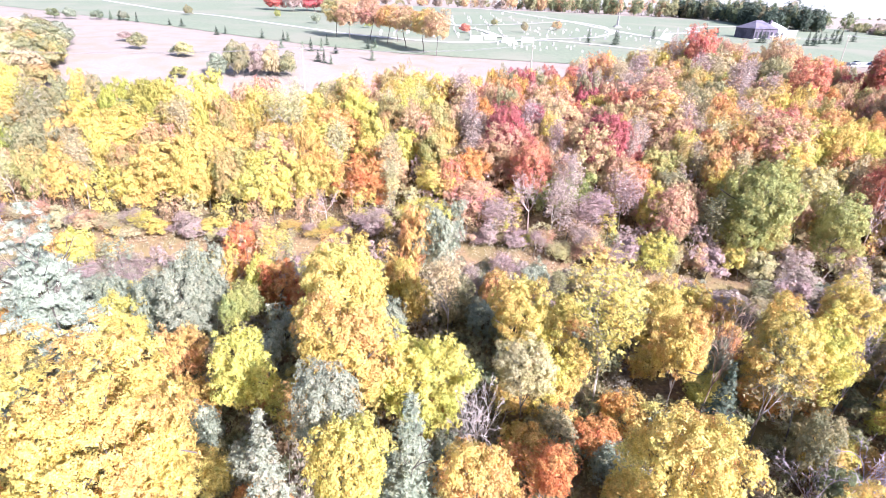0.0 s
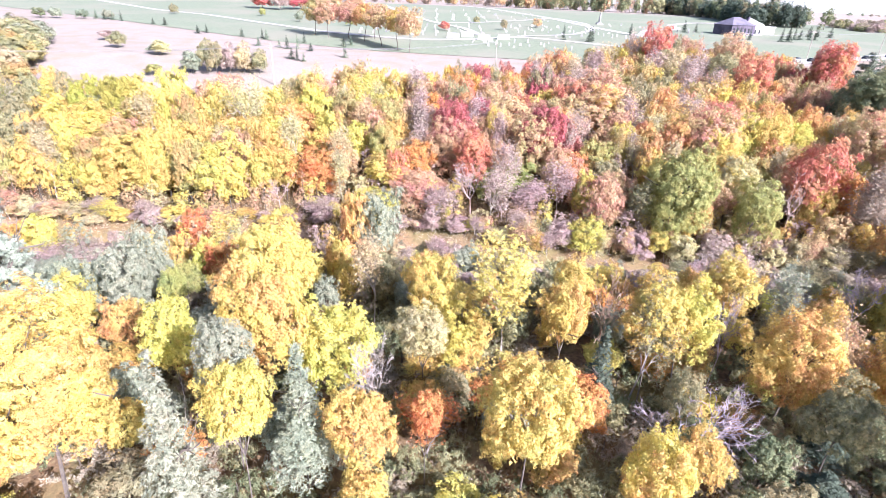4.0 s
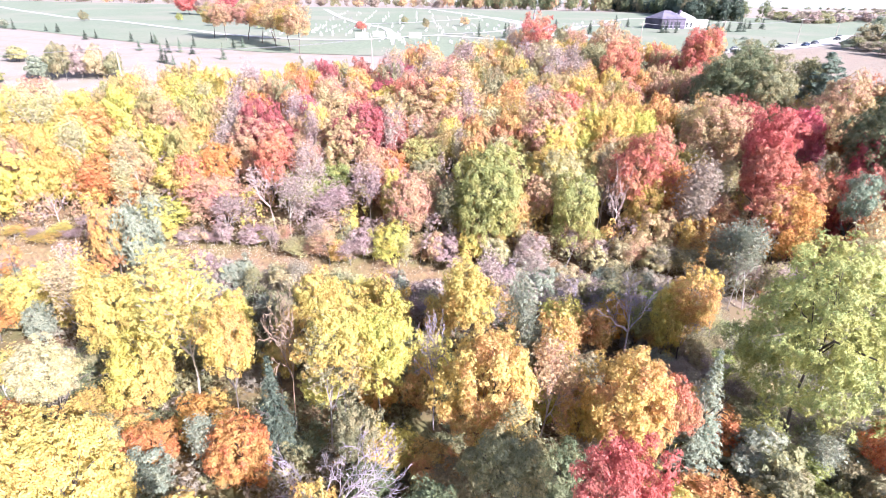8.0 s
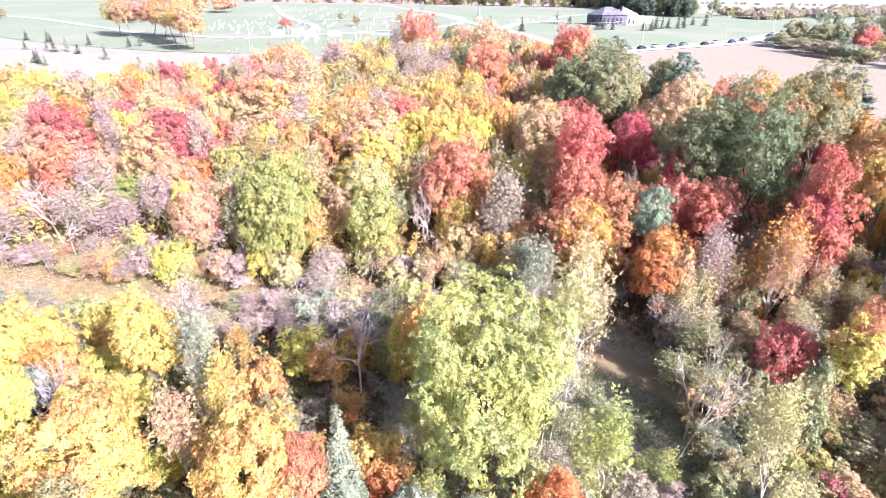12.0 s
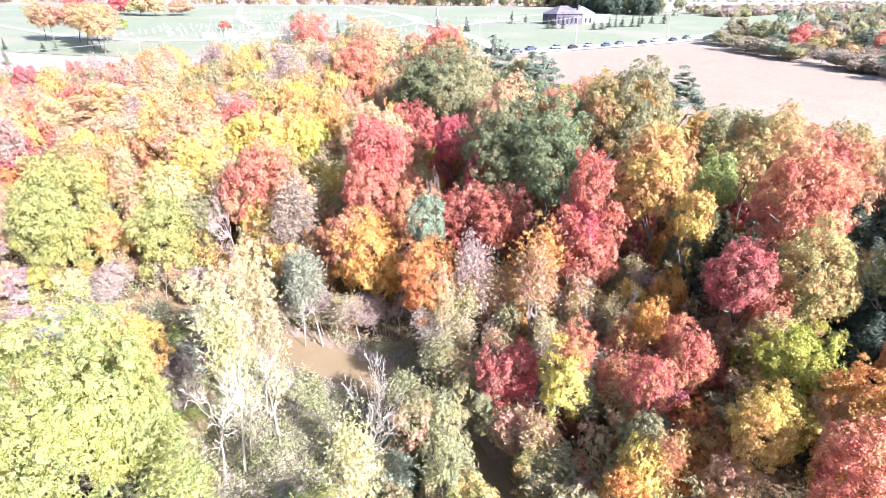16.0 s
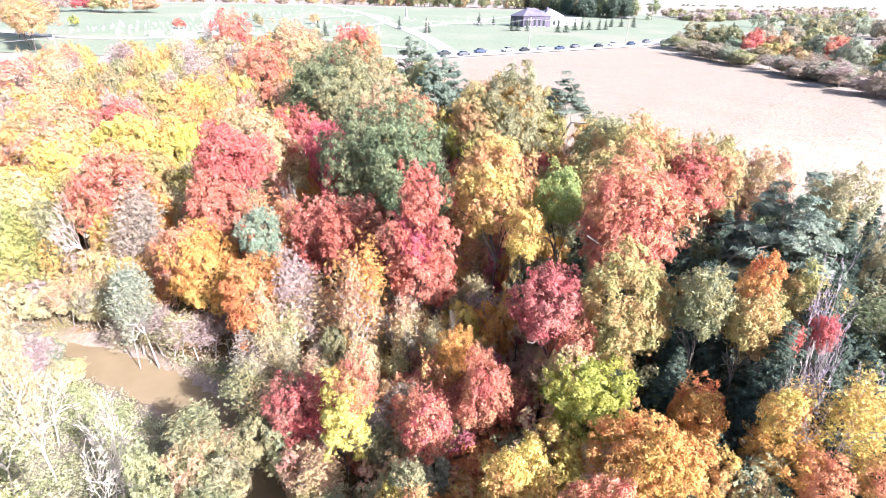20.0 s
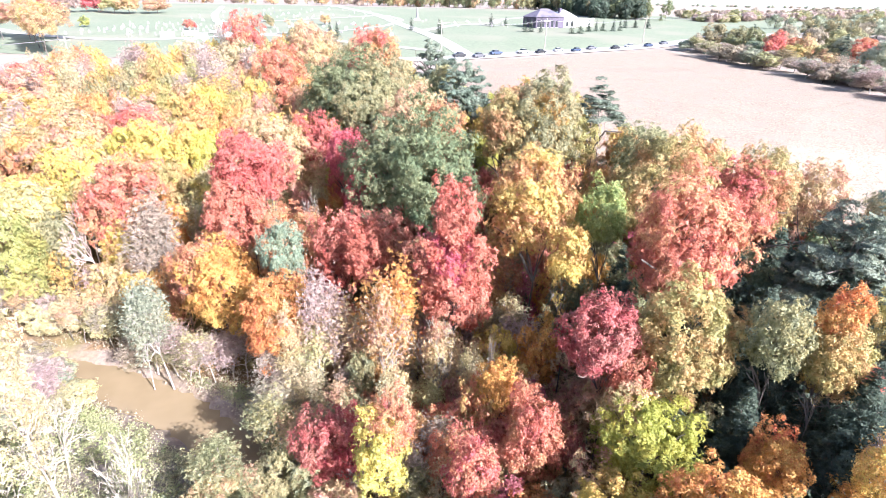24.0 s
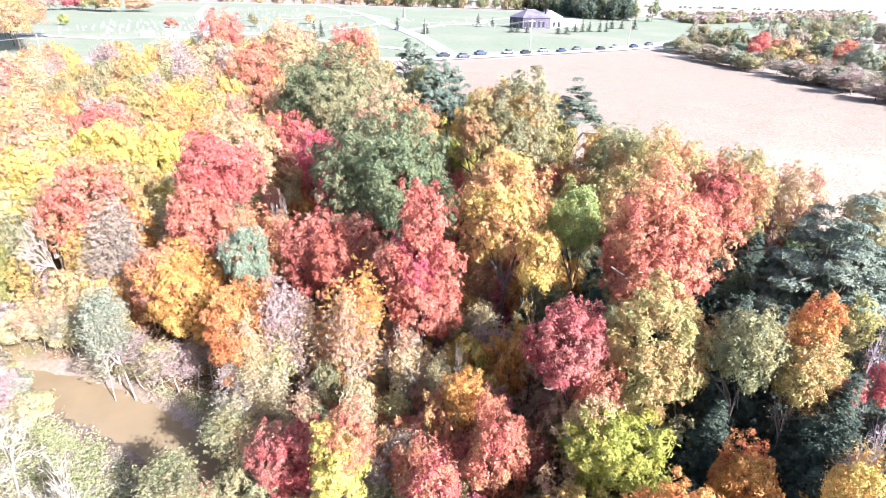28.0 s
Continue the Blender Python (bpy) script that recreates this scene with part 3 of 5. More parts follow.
THIN_LEAVES = [thin_leaves(i, 101 + i) for i in range(3)]
KIND = {"tall": "poplar_tree", "sparse": "thinning_tree", "bare": "bare_tree", "conifer": "spruce_tree", "pine": "pine_tree", "shrub": "shrub"}
SPECIES = {"yellow": "ash_tree", "gold": "ash_tree", "pale_yellow": "birch_tree", "pale_orange": "beech_tree", "pink": "cherry_tree", "red_orange": "sweetgum_tree", "olive": "oak_tree", "olive_gold": "oak_tree", "brown": "oak_tree", "grey_green": "willow_tree", "pale_green": "willow_tree",
           "leaf_green": "locust_tree", "yellow_green": "locust_tree", "dark_leaf": "linden_tree", "blue_green": "linden_tree"}
planted = []


def place_part(name, mesh, mat, parent, z, sx, sz, turn):
    ob = new(name, mesh)
    ob.parent = parent
    ob.location, ob.rotation_euler, ob.scale = (0, 0, z), (0, 0, turn), (sx, sx, sz)
    ob.material_slots[0].link = "OBJECT"
    ob.material_slots[0].material = mat
    return ob


def plant(kind, colour, x, y, top, radius, crown_h, lean=0.0, where="in the wood", proto=None):
    """One tree: its foot at (x, y), the crown's top at height top."""
    g = float(ground_z(x, y)) - 0.15
    h = top - g
    turn = rng.uniform(0, 6.28)
    low = kind == "sparse" and h < 6.5
    tree = new(({"pink": "dogwood_shrub", "brown": "elder_shrub"}.get(colour, "willow_shrub")) if low else KIND.get(kind) or SPECIES.get(colour, "maple_tree"))
    tree.location = (x, y, g)
    tree.rotation_euler = (0, lean, rng.uniform(0, 6.28) if lean == 0 else 0)
    pick = int(rng.integers(0, 60))
    colour_words = colour.replace("_", " ").replace(" bark", "")
    if kind in ("bare", "sparse"):
        mesh = ((STOUT if colour == "pale_bark" else BARE) if kind == "bare" else THIN)[pick % 3][0]
        bark = TWIG[colour] if kind == "bare" else TWIG["grey_bark" if pick % 2 else "pale_bark"]
        place_part("trunk", mesh, bark, tree, 0, radius, h * (1.0 if kind == "bare" else 0.97), turn)
        if kind == "sparse":
            place_part("crown", THIN_LEAVES[pick % 3], LEAF[colour], tree, 0, radius * 1.02, h / 2, turn)
    else:
        proto = proto or kind
        if proto == "round":
            near = y < 47
            proto = "big" if radius > 4.4 else "near" if near and radius > 1.9 else "small" if radius < 2.3 and not near else "round"
        crown_h = min(crown_h * ((1.2 if x < 80 else 1.12) if kind == "round" else 1.0), h - 0.3)
        radius *= 1.5 if kind == "conifer" else 1.15 if kind == "pine" else 1.1 if x < 80 else 1.05
        place_part("trunk", TRUNKS[pick % 3], BARK, tree, 0, radius * 0.75, h * 0.86, turn)
        place_part("crown", PROTO[proto][pick % len(PROTO[proto])], LEAF[colour], tree, h - crown_h, radius * 0.98, crown_h / 2, turn)
    label = {"bare": "leafless %s tree with fine twigs", "sparse": "half-bare tree with thin %s leaves", "conifer": "dense %s spruce with drooping boughs", "pine": "tall %s pine with plumed boughs",
             "tall": "slender upright tree with %s leaves", "shrub": "bushy %s shrub with dense leaves"}.get(kind, "broad tree in full %s foliage") % colour_words
    if low:
        label = "half-bare shrub with thin %s leaves" % colour_words
    shrubby = low or kind == "shrub"
    tagged(tree, label + " " + where, "shrub" if shrubby else "tree", colour_words + (" shrubs" if shrubby else " trees"))
    planted.append((x, y, radius))
    return tree


# ---- the trees that stand out, bank by bank ----
plant("round", "gold", -18.1, 22.2, 19.4, 5.4, 13.0)
plant("pine", "pale_green", -36.3, 43.5, 16.1, 4.8, 13.1)
plant("round", "grey_green", -37.4, 51.2, 6.2, 3.4, 5.2)
plant("round", "grey_green", -23.0, 43.6, 12.6, 2.9, 7.8)
plant("round", "leaf_green", -18.0, 42.1, 10.7, 1.3, 4.2)
plant("round", "gold", -21.5, 38.5, 9.3, 2.0, 5.9)
plant("round", "yellow", -13.9, 32.8, 12.7, 2.3, 7.5)
plant("round", "gold", -5.7, 32.6, 17.1, 3.7, 10.0)
plant("round", "yellow", -8.3, 43.6, 16.2, 4.2, 10.8)
plant("round", "grey_green", -5.9, 24.6, 16.6, 2.1, 6.7)
plant("conifer", "grey_green", -7.9, 19.4, 16.9, 2.0, 12.8)
plant("round", "yellow", -4.1, 21.2, 15.7, 2.1, 6.6)
plant("conifer", "grey_green", -0.8, 23.9, 14.5, 2.1, 10.9)
plant("round", "yellow", 0.1, 32.3, 13.5, 3.6, 8.9)
plant("round", "yellow", 8.3, 40.8, 14.2, 2.7, 7.4)
plant("round", "gold", 11.4, 37.4, 10.1, 2.7, 7.2)
plant("sparse", "yellow", 15.4, 37.9, 16.0, 3.2, 8.7)
plant("round", "gold", 3.4, 23.3, 12.0, 2.5, 6.7)
plant("bare", "grey_bark", 4.1, 28.3, 12.3, 2.3, 7.3)
plant("round", "orange", 8.2, 23.6, 11.2, 1.3, 4.1)
plant("round", "gold", 20.3, 34.1, 14.8, 2.1, 6.6)
plant("round", "yellow", 15.2, 22.1, 16.2, 3.3, 8.9)
plant("round", "yellow", 31.6, 34.2, 15.1, 2.4, 7.7)
plant("sparse", "olive", 27.3, 33.7, 13.2, 2.6, 7.1)
plant("round", "yellow", 24.2, 46.7, 10.6, 1.9, 6.0)
plant("sparse", "pale_yellow", 2.0, 45.7, 12.6, 2.2, 7.0)
plant("bare", "brown_bark", 24.1, 35.6, 15.1, 2.0, 6.5)
plant("round", "yellow", -37.0, 75.0, 15.6, 5.5, 10.1)
plant("round", "gold", -48.4, 82.6, 19.2, 5.4, 10.8)
plant("round", "yellow", -23.9, 73.6, 16.2, 4.2, 11.3)
plant("round", "gold", -19.6, 82.4, 17.5, 5.0, 9.2)
plant("round", "orange", -9.8, 75.8, 14.9, 4.4, 9.1)
plant("bare", "pink_bark", -15.2, 71.8, 9.7, 3.0, 5.4)
plant("round", "yellow", -0.5, 73.1, 9.0, 4.4, 4.3)
plant("round", "gold", 1.6, 76.8, 14.3, 4.4, 8.1)
plant("round", "pale_orange", 6.2, 73.3, 12.5, 4.3, 7.7)
plant("sparse", "pink", -7.5, 71.8, 7.3, 3.5, 3.0)
plant("round", "pale_orange", 10.1, 80.8, 19.2, 4.5, 11.3)
plant("round", "dark_red", 26.5, 81.5, 21.6, 4.5, 10.0)
plant("round", "red_orange", 14.5, 75.5, 18.1, 3.2, 8.7)
plant("round", "leaf_green", 22.2, 77.3, 12.9, 2.9, 6.6)
plant("round", "pale_orange", 30.3, 75.9, 15.1, 2.6, 7.1)
plant("round", "pale_orange", 33.6, 68.4, 14.4, 3.2, 8.7)
plant("sparse", "pink", 23.8, 70.5, 11.4, 3.4, 7.6)
plant("sparse", "pink", 8.5, 69.1, 10.0, 3.5, 6.7)
plant("round", "pale_orange", 37.3, 92.1, 21.7, 6.5, 11.2)
plant("sparse", "olive", 38.8, 65.8, 12.6, 2.8, 7.5)
plant("round", "yellow", 31.2, 64.9, 8.1, 2.4, 6.0)
plant("round", "pale_yellow", 54.2, 71.3, 17.2, 3.1, 8.4)
plant("round", "pale_orange", 55.2, 82.5, 21.4, 4.6, 10.3)
plant("bare", "pink_bark", 14.5, 71.6, 13.8, 3.6, 8.9)
plant("round", "leaf_green", 43.7, 66.1, 19.8, 5.2, 14.2)
plant("round", "leaf_green", 55.4, 65.4, 14.7, 3.4, 9.1)
plant("round", "leaf_green", 17.3, 75.6, 13.3, 3.7, 7.7)
plant("round", "pale_orange", 24.6, 79.9, 20.3, 3.8, 9.3)
plant("round", "dark_red", 11.0, 82.3, 21.6, 3.1, 8.4)
plant("round", "pale_orange", 38.7, 97.5, 25.1, 6.0, 13.4)
plant("bare", "pale_bark", 34.5, 87.2, 17.9, 2.7, 6.9)
plant("round", "gold", 39.3, 30.6, 14.8, 3.5, 9.5)
plant("round", "gold", 49.3, 29.4, 13.4, 3.4, 9.1)
plant("round", "red_orange", 52.5, 29.1, 11.0, 1.4, 4.5)
plant("round", "red", 44.3, 19.2, 16.1, 2.4, 7.5)
plant("round", "gold", 60.8, 44.0, 12.1, 2.6, 6.9)
plant("bare", "purple_bark", 54.8, 43.2, 11.3, 3.2, 8.5)
plant("sparse", "grey_green", 43.5, 39.7, 13.7, 2.1, 6.7)
plant("sparse", "pink", 41.0, 44.6, 13.4, 2.0, 6.3)
plant("round", "orange", 21.4, 30.0, 8.0, 2.4, 6.5)
plant("round", "olive", 29.9, 29.5, 9.0, 1.6, 5.2)
plant("round", "yellow", 28.4, 22.4, 9.4, 1.6, 5.2)
plant("round", "gold", 22.7, 18.0, 13.6, 2.1, 6.6)
plant("conifer", "dark_green", 23.5, 32.3, 10.9, 1.4, 8.1)
plant("round", "olive", 39.9, 24.9, 11.9, 2.5, 6.6)
plant("round", "red_orange", 65.6, 70.3, 19.9, 3.9, 10.5)
plant("round", "pale_orange", 79.8, 79.8, 23.0, 5.2, 11.6)
plant("round", "red", 80.5, 66.6, 23.1, 3.4, 9.1)
plant("round", "yellow", 64.3, 82.3, 20.7, 2.7, 7.3)
plant("round", "pale_orange", 54.9, 81.9, 21.4, 4.2, 9.5)
plant("bare", "pink_bark", 62.3, 68.4, 15.4, 2.9, 7.9)
plant("round", "yellow", 53.6, 73.0, 16.8, 3.8, 8.7)
plant("round", "red_orange", 75.6, 110.2, 28.4, 4.3, 10.8)
plant("round", "red_orange", 77.8, 58.5, 15.4, 2.7, 7.2)
plant("sparse", "grey_green", 74.4, 54.9, 11.3, 2.4, 7.6)
plant("round", "olive", 94.3, 95.1, 28.8, 4.7, 12.7)
plant("sparse", "brown", 72.1, 64.3, 16.4, 3.3, 9.0)
plant("round", "yellow", 38.6, 41.1, 14.5, 2.6, 7.1)
plant("round", "yellow", 28.5, 34.2, 15.7, 2.8, 7.6)
plant("round", "leaf_green", 64.2, 32.2, 20.3, 5.1, 13.7)
plant("sparse", "leaf_green", 71.7, 28.4, 13.1, 2.1, 6.6)
plant("round", "orange", 67.9, 27.0, 10.0, 2.0, 6.4)
plant("conifer", "grey_green", 54.8, 29.4, 12.8, 1.5, 9.6)
plant("sparse", "pale_orange", 43.9, 32.5, 12.3, 2.1, 6.7)
plant("bare", "purple_bark", 35.6, 35.3, 13.2, 1.6, 5.1)
plant("sparse", "pale_yellow", 72.8, 40.3, 19.3, 2.2, 7.0)
plant("sparse", "pale_yellow", 80.6, 26.4, 15.6, 1.8, 5.7)
plant("sparse", "gold", 46.0, 36.6, 12.2, 1.6, 5.2)
plant("bare", "pale_bark", 80.9, 34.8, 14.0, 1.9, 6.0)
plant("round", "red", 90.2, 74.3, 22.3, 2.8, 7.7)
plant("round", "blue_green", 86.0, 56.3, 17.6, 2.1, 6.8)
plant("round", "red", 93.2, 58.2, 16.8, 2.7, 7.2)
plant("round", "dark_leaf", 99.7, 61.6, 26.6, 4.9, 13.4)
plant("round", "dark_leaf", 95.1, 65.2, 25.6, 5.1, 13.6)
plant("round", "orange", 85.6, 52.2, 14.2, 3.2, 8.5)
plant("sparse", "pink", 89.3, 50.0, 15.2, 2.1, 6.7)
plant("sparse", "orange", 96.3, 48.1, 16.4, 3.0, 8.0)
plant("round", "red", 100.6, 51.8, 18.8, 2.3, 7.3)
plant("round", "gold", 66.0, 68.1, 14.1, 2.3, 7.5)
plant("sparse", "brown", 71.4, 64.9, 15.7, 2.6, 6.9)
plant("round", "pale_orange", 97.3, 78.3, 26.3, 3.9, 10.6)
plant("round", "olive", 91.8, 86.6, 28.1, 4.5, 12.0)
plant("tall", "yellow", 95.3, 37.1, 13.7, 1.9, 10.1)
plant("round", "red_orange", 96.0, 37.5, 13.9, 1.5, 4.7)
plant("round", "red", 92.5, 40.5, 10.5, 2.1, 6.6)
plant("round", "dark_red", 90.8, 40.3, 9.9, 1.8, 5.7)
plant("shrub", "olive", 87.1, 40.8, 5.7, 2.2, 4.6)
plant("sparse", "olive", 87.3, 43.9, 8.4, 2.0, 5.5)
plant("round", "red_orange", 100.7, 34.6, 13.1, 1.7, 5.3)
plant("round", "red_orange", 104.8, 37.5, 13.9, 2.2, 7.0)
plant("round", "yellow_green", 111.0, 35.2, 15.3, 2.8, 6.9)
plant("round", "gold", 105.4, 29.4, 14.0, 2.0, 6.4)
plant("round", "red_orange", 116.4, 45.2, 25.6, 4.2, 11.4)
plant("round", "olive_gold", 114.3, 39.4, 20.8, 3.7, 9.9)
plant("round", "dark_red", 109.5, 40.4, 19.4, 2.6, 7.1)
plant("round", "gold", 109.3, 48.0, 20.3, 1.8, 5.8)
plant("round", "red", 100.8, 51.9, 22.6, 2.0, 6.4)
plant("round", "red", 100.9, 51.3, 18.5, 3.5, 9.5)
plant("round", "gold_orange", 107.3, 52.9, 25.6, 3.9, 10.6)
plant("round", "red", 90.8, 61.0, 16.8, 3.0, 8.1)
plant("round", "orange", 79.5, 58.0, 15.5, 3.7, 9.9)
plant("round", "red", 79.5, 64.1, 19.8, 3.3, 9.0)
plant("bare", "pale_bark", 86.9, 65.8, 17.3, 1.3, 4.2)
plant("round", "orange", 86.5, 52.8, 14.2, 2.3, 7.2)
plant("sparse", "pale_orange", 95.3, 47.5, 14.9, 1.8, 5.8)
plant("sparse", "pale_orange", 90.8, 51.1, 11.9, 2.5, 6.8)
plant("bare", "pale_bark", 99.4, 47.0, 12.5, 2.7, 7.3)
plant("round", "orange", 102.9, 40.7, 13.9, 1.3, 4.1)
plant("bare", "pale_bark", 103.4, 44.1, 13.4, 0.9, 3.0)
plant("round", "olive", 99.4, 31.8, 10.9, 1.3, 4.3)
plant("conifer", "dark_green", 116.5, 35.3, 15.1, 1.6, 6.3)
plant("round", "orange", 116.5, 32.0, 15.2, 1.5, 4.8)
plant("round", "orange", 112.1, 29.1, 15.3, 3.0, 6.7)
plant("round", "red_orange", 108.0, 25.4, 15.3, 2.5, 6.7)
plant("round", "olive", 118.1, 36.4, 21.0, 1.8, 5.9)
plant("round", "olive_gold", 121.1, 35.6, 20.1, 1.8, 5.6)
plant("pine", "pine_green", 129.3, 45.3, 24.3, 6.0, 15.2)
plant("pine", "pine_green", 130.6, 44.8, 23.9, 4.8, 14.4)
plant("round", "olive_gold", 118.9, 55.5, 26.2, 3.9, 10.6)
plant("round", "leaf_green", 113.2, 52.4, 22.6, 2.2, 6.9)
plant("round", "red_orange", 127.0, 55.5, 23.6, 3.0, 8.0)
plant("pine", "pine_green", 119.4, 73.7, 27.4, 3.6, 6.5)
plant("round", "olive", 111.7, 68.6, 28.9, 4.1, 11.1)
plant("pine", "pine_green", 104.2, 91.6, 28.2, 4.3, 12.9)
plant("pine", "pine_green", 106.7, 93.8, 28.6, 3.8, 11.5)
plant("pine", "pine_green", 102.4, 113.0, 30.5, 5.2, 15.7)
plant("sparse", "pale_yellow", 70.8, 37.1, 17.8, 2.6, 7.1)
plant("sparse", "grey_green", 72.2, 56.8, 10.6, 2.5, 6.6)
plant("bare", "pale_bark", 70.9, 38.6, 9.1, 2.0, 6.5)
plant("tall", "olive", 85.7, 30.1, 16.3, 1.1, 12.4)
plant("round", "dark_leaf", 89.1, 90.1, 28.9, 6.1, 13.8)
plant("round", "red", 85.4, 83.8, 21.8, 3.4, 9.1)
plant("round", "dark_red", 95.6, 60.3, 17.5, 2.7, 7.2)
plant("round", "red", 110.9, 38.5, 15.9, 1.4, 4.6)
plant("round", "pale_orange", 110.2, 37.1, 14.9, 1.4, 4.5)
plant("round", "orange", 121.1, 36.2, 21.4, 1.2, 3.9)
plant("round", "olive_gold", 120.0, 34.7, 19.6, 1.3, 4.2)
plant("round", "red", 122.3, 34.1, 17.6, 0.7, 2.2)
plant("round", "gold", 118.8, 29.1, 17.4, 1.0, 3.2)
plant("conifer", "dark_green", 121.5, 33.3, 18.2, 2.0, 7.8)
plant("bare", "purple_bark", 125.3, 35.2, 21.7, 1.9, 6.0)
plant("bare", "grey_bark", 119.9, 29.4, 19.9, 1.4, 4.6)
plant("sparse", "gold", 121.5, 28.3, 18.4, 1.6, 5.0)
plant("round", "orange", 112.6, 27.0, 14.3, 1.7, 5.4)
plant("round", "olive_gold", 121.5, 35.4, 18.4, 1.4, 4.5)
plant("round", "red_orange", 63.7, 135.0, 32.3, 4.0, 10.9)
plant("sparse", "pale_yellow", 52.2, 135.5, 26.2, 3.9, 9.7)
plant("round", "olive", 73.1, 119.2, 28.1, 4.0, 9.8)
plant("round", "red_orange", 91.4, 110.7, 31.1, 4.3, 11.6)
plant("round", "dark_leaf", 86.5, 94.0, 26.8, 3.8, 10.2)
plant("round", "red_orange", 92.3, 111.2, 31.2, 4.5, 12.0)
plant("round", "pale_yellow", 59.1, 115.2, 21.5, 3.7, 7.6)
plant("bare", "pale_bark", 71.0, 43.8, 8.2, 2.4, 7.1)
plant("round", "red", 82.1, 70.7, 20.8, 2.4, 6.5)
plant("round", "yellow", 70.6, 83.8, 19.9, 2.5, 6.9)
plant("round", "yellow", 64.8, 68.3, 11.0, 1.9, 6.0)
plant("round", "gold", 55.6, 80.1, 19.6, 3.4, 8.7)
plant("round", "yellow", 61.0, 83.3, 20.1, 2.9, 7.7)
plant("round", "olive", 53.5, 129.7, 22.3, 3.5, 6.6)
plant("round", "pale_yellow", 63.6, 124.3, 27.9, 4.3, 9.7)
plant("round", "pale_orange", 78.2, 127.3, 30.8, 5.0, 11.2)
plant("round", "olive", 102.9, 94.0, 27.2, 2.5, 6.7)
plant("round", "red_orange", 100.8, 66.6, 26.3, 2.5, 6.7)
plant("round", "olive_gold", 107.9, 68.9, 27.3, 3.2, 8.5)
plant("round", "gold", 112.1, 68.9, 27.2, 2.6, 7.1)
plant("round", "olive", 119.3, 58.7, 25.4, 1.7, 5.6)
plant("round", "red", 119.4, 46.5, 23.5, 1.6, 5.0)
plant("round", "pale_orange", 87.1, 51.0, 13.0, 2.0, 6.5)
plant("sparse", "pale_yellow", 89.7, 50.6, 10.3, 1.9, 5.9)
plant("sparse", "pale_orange", 99.1, 47.1, 11.9, 1.9, 6.2)
plant("sparse", "pink", 85.4, 50.5, 7.7, 1.9, 4.9)
plant("sparse", "brown", 92.1, 48.8, 7.1, 1.8, 4.4)
plant("round", "yellow", 53.1, 77.9, 14.6, 2.7, 6.8)
plant("round", "red", 92.5, 64.7, 20.1, 2.0, 6.2)
plant("round", "gold", -16.0, 85.4, 19.9, 4.3, 9.6)
plant("round", "pale_orange", -20.7, 111.6, 19.1, 4.4, 5.6)
plant("round", "pale_orange", 4.0, 80.3, 15.7, 3.3, 7.5)
plant("round", "pale_orange", 21.0, 93.9, 20.9, 4.3, 9.6)
plant("round", "gold", 40.6, 94.6, 22.5, 4.8, 10.8)
plant("round", "olive", 57.0, 132.2, 22.9, 4.7, 6.8)
plant("round", "red_orange", 59.3, 89.9, 22.2, 4.2, 9.4)
plant("round", "orange", 69.2, 69.7, 15.0, 3.5, 9.5)
plant("sparse", "brown", 72.9, 64.2, 11.3, 2.6, 7.1)
plant("round", "red_orange", 85.1, 64.3, 16.2, 3.7, 9.9)
plant("round", "orange", 30.7, 76.8, 14.5, 2.9, 7.2)
plant("sparse", "pale_yellow", 25.1, 74.5, 9.7, 2.9, 4.4)
plant("round", "gold", 107.7, 31.5, 12.4, 2.5, 5.7)
plant("round", "pale_orange", 111.1, 29.6, 13.4, 2.2, 5.5)
plant("round", "pale_orange", 103.6, 28.6, 9.7, 1.7, 4.7)
plant("round", "orange", 109.4, 25.9, 13.0, 2.8, 6.2)
plant("round", "grey_green", 101.0, 34.1, 8.9, 1.5, 4.8)
plant("round", "gold", 93.8, 32.6, 4.8, 0.8, 2.6)
plant("round", "pale_orange", 96.7, 32.7, 5.0, 1.1, 3.3)
plant("round", "pale_orange", 105.8, 43.0, 10.4, 1.5, 4.7)
plant("round", "red_orange", 105.0, 38.4, 11.5, 1.7, 5.6)
plant("round", "pale_orange", 110.4, 40.5, 13.0, 1.8, 5.4)
plant("bare", "pale_bark", 97.1, 31.8, 6.2, 1.2, 3.7)
plant("round", "orange", 117.3, 33.2, 14.5, 1.4, 4.3)
plant("round", "gold_orange", 123.1, 38.0, 17.5, 1.7, 5.4)
plant("round", "red", 124.1, 35.7, 16.2, 0.7, 2.3)
plant("round", "red", 126.2, 35.7, 17.4, 1.0, 3.3)
plant("round", "olive_gold", 128.8, 40.8, 18.2, 2.4, 6.6)
plant("sparse", "gold", 122.0, 31.1, 15.2, 1.4, 4.5)
plant("conifer", "dark_green", 117.8, 36.9, 14.2, 1.5, 5.3)
plant("conifer", "dark_green", 122.1, 35.3, 15.9, 1.9, 6.1)
plant("round", "red", 112.4, 40.1, 12.7, 1.7, 4.7)
plant("round", "pale_orange", 109.5, 42.3, 11.1, 1.8, 5.3)
plant("round", "dark_red", 105.8, 41.7, 10.0, 1.9, 5.8)
plant("round", "dark_red", 107.2, 37.6, 10.6, 1.1, 3.4)
plant("round", "gold", 103.9, 45.4, 9.8, 1.3, 4.1)
plant("round", "gold", 115.6, 29.2, 13.7, 1.6, 4.7)
plant("round", "orange", 119.6, 29.0, 15.1, 2.2, 5.0)
plant("round", "red_orange", 120.3, 26.8, 14.8, 1.4, 4.4)
plant("bare", "purple_bark", 123.5, 28.7, 18.4, 2.1, 6.8)
plant("round", "orange", 120.8, 30.6, 15.7, 1.0, 3.2)
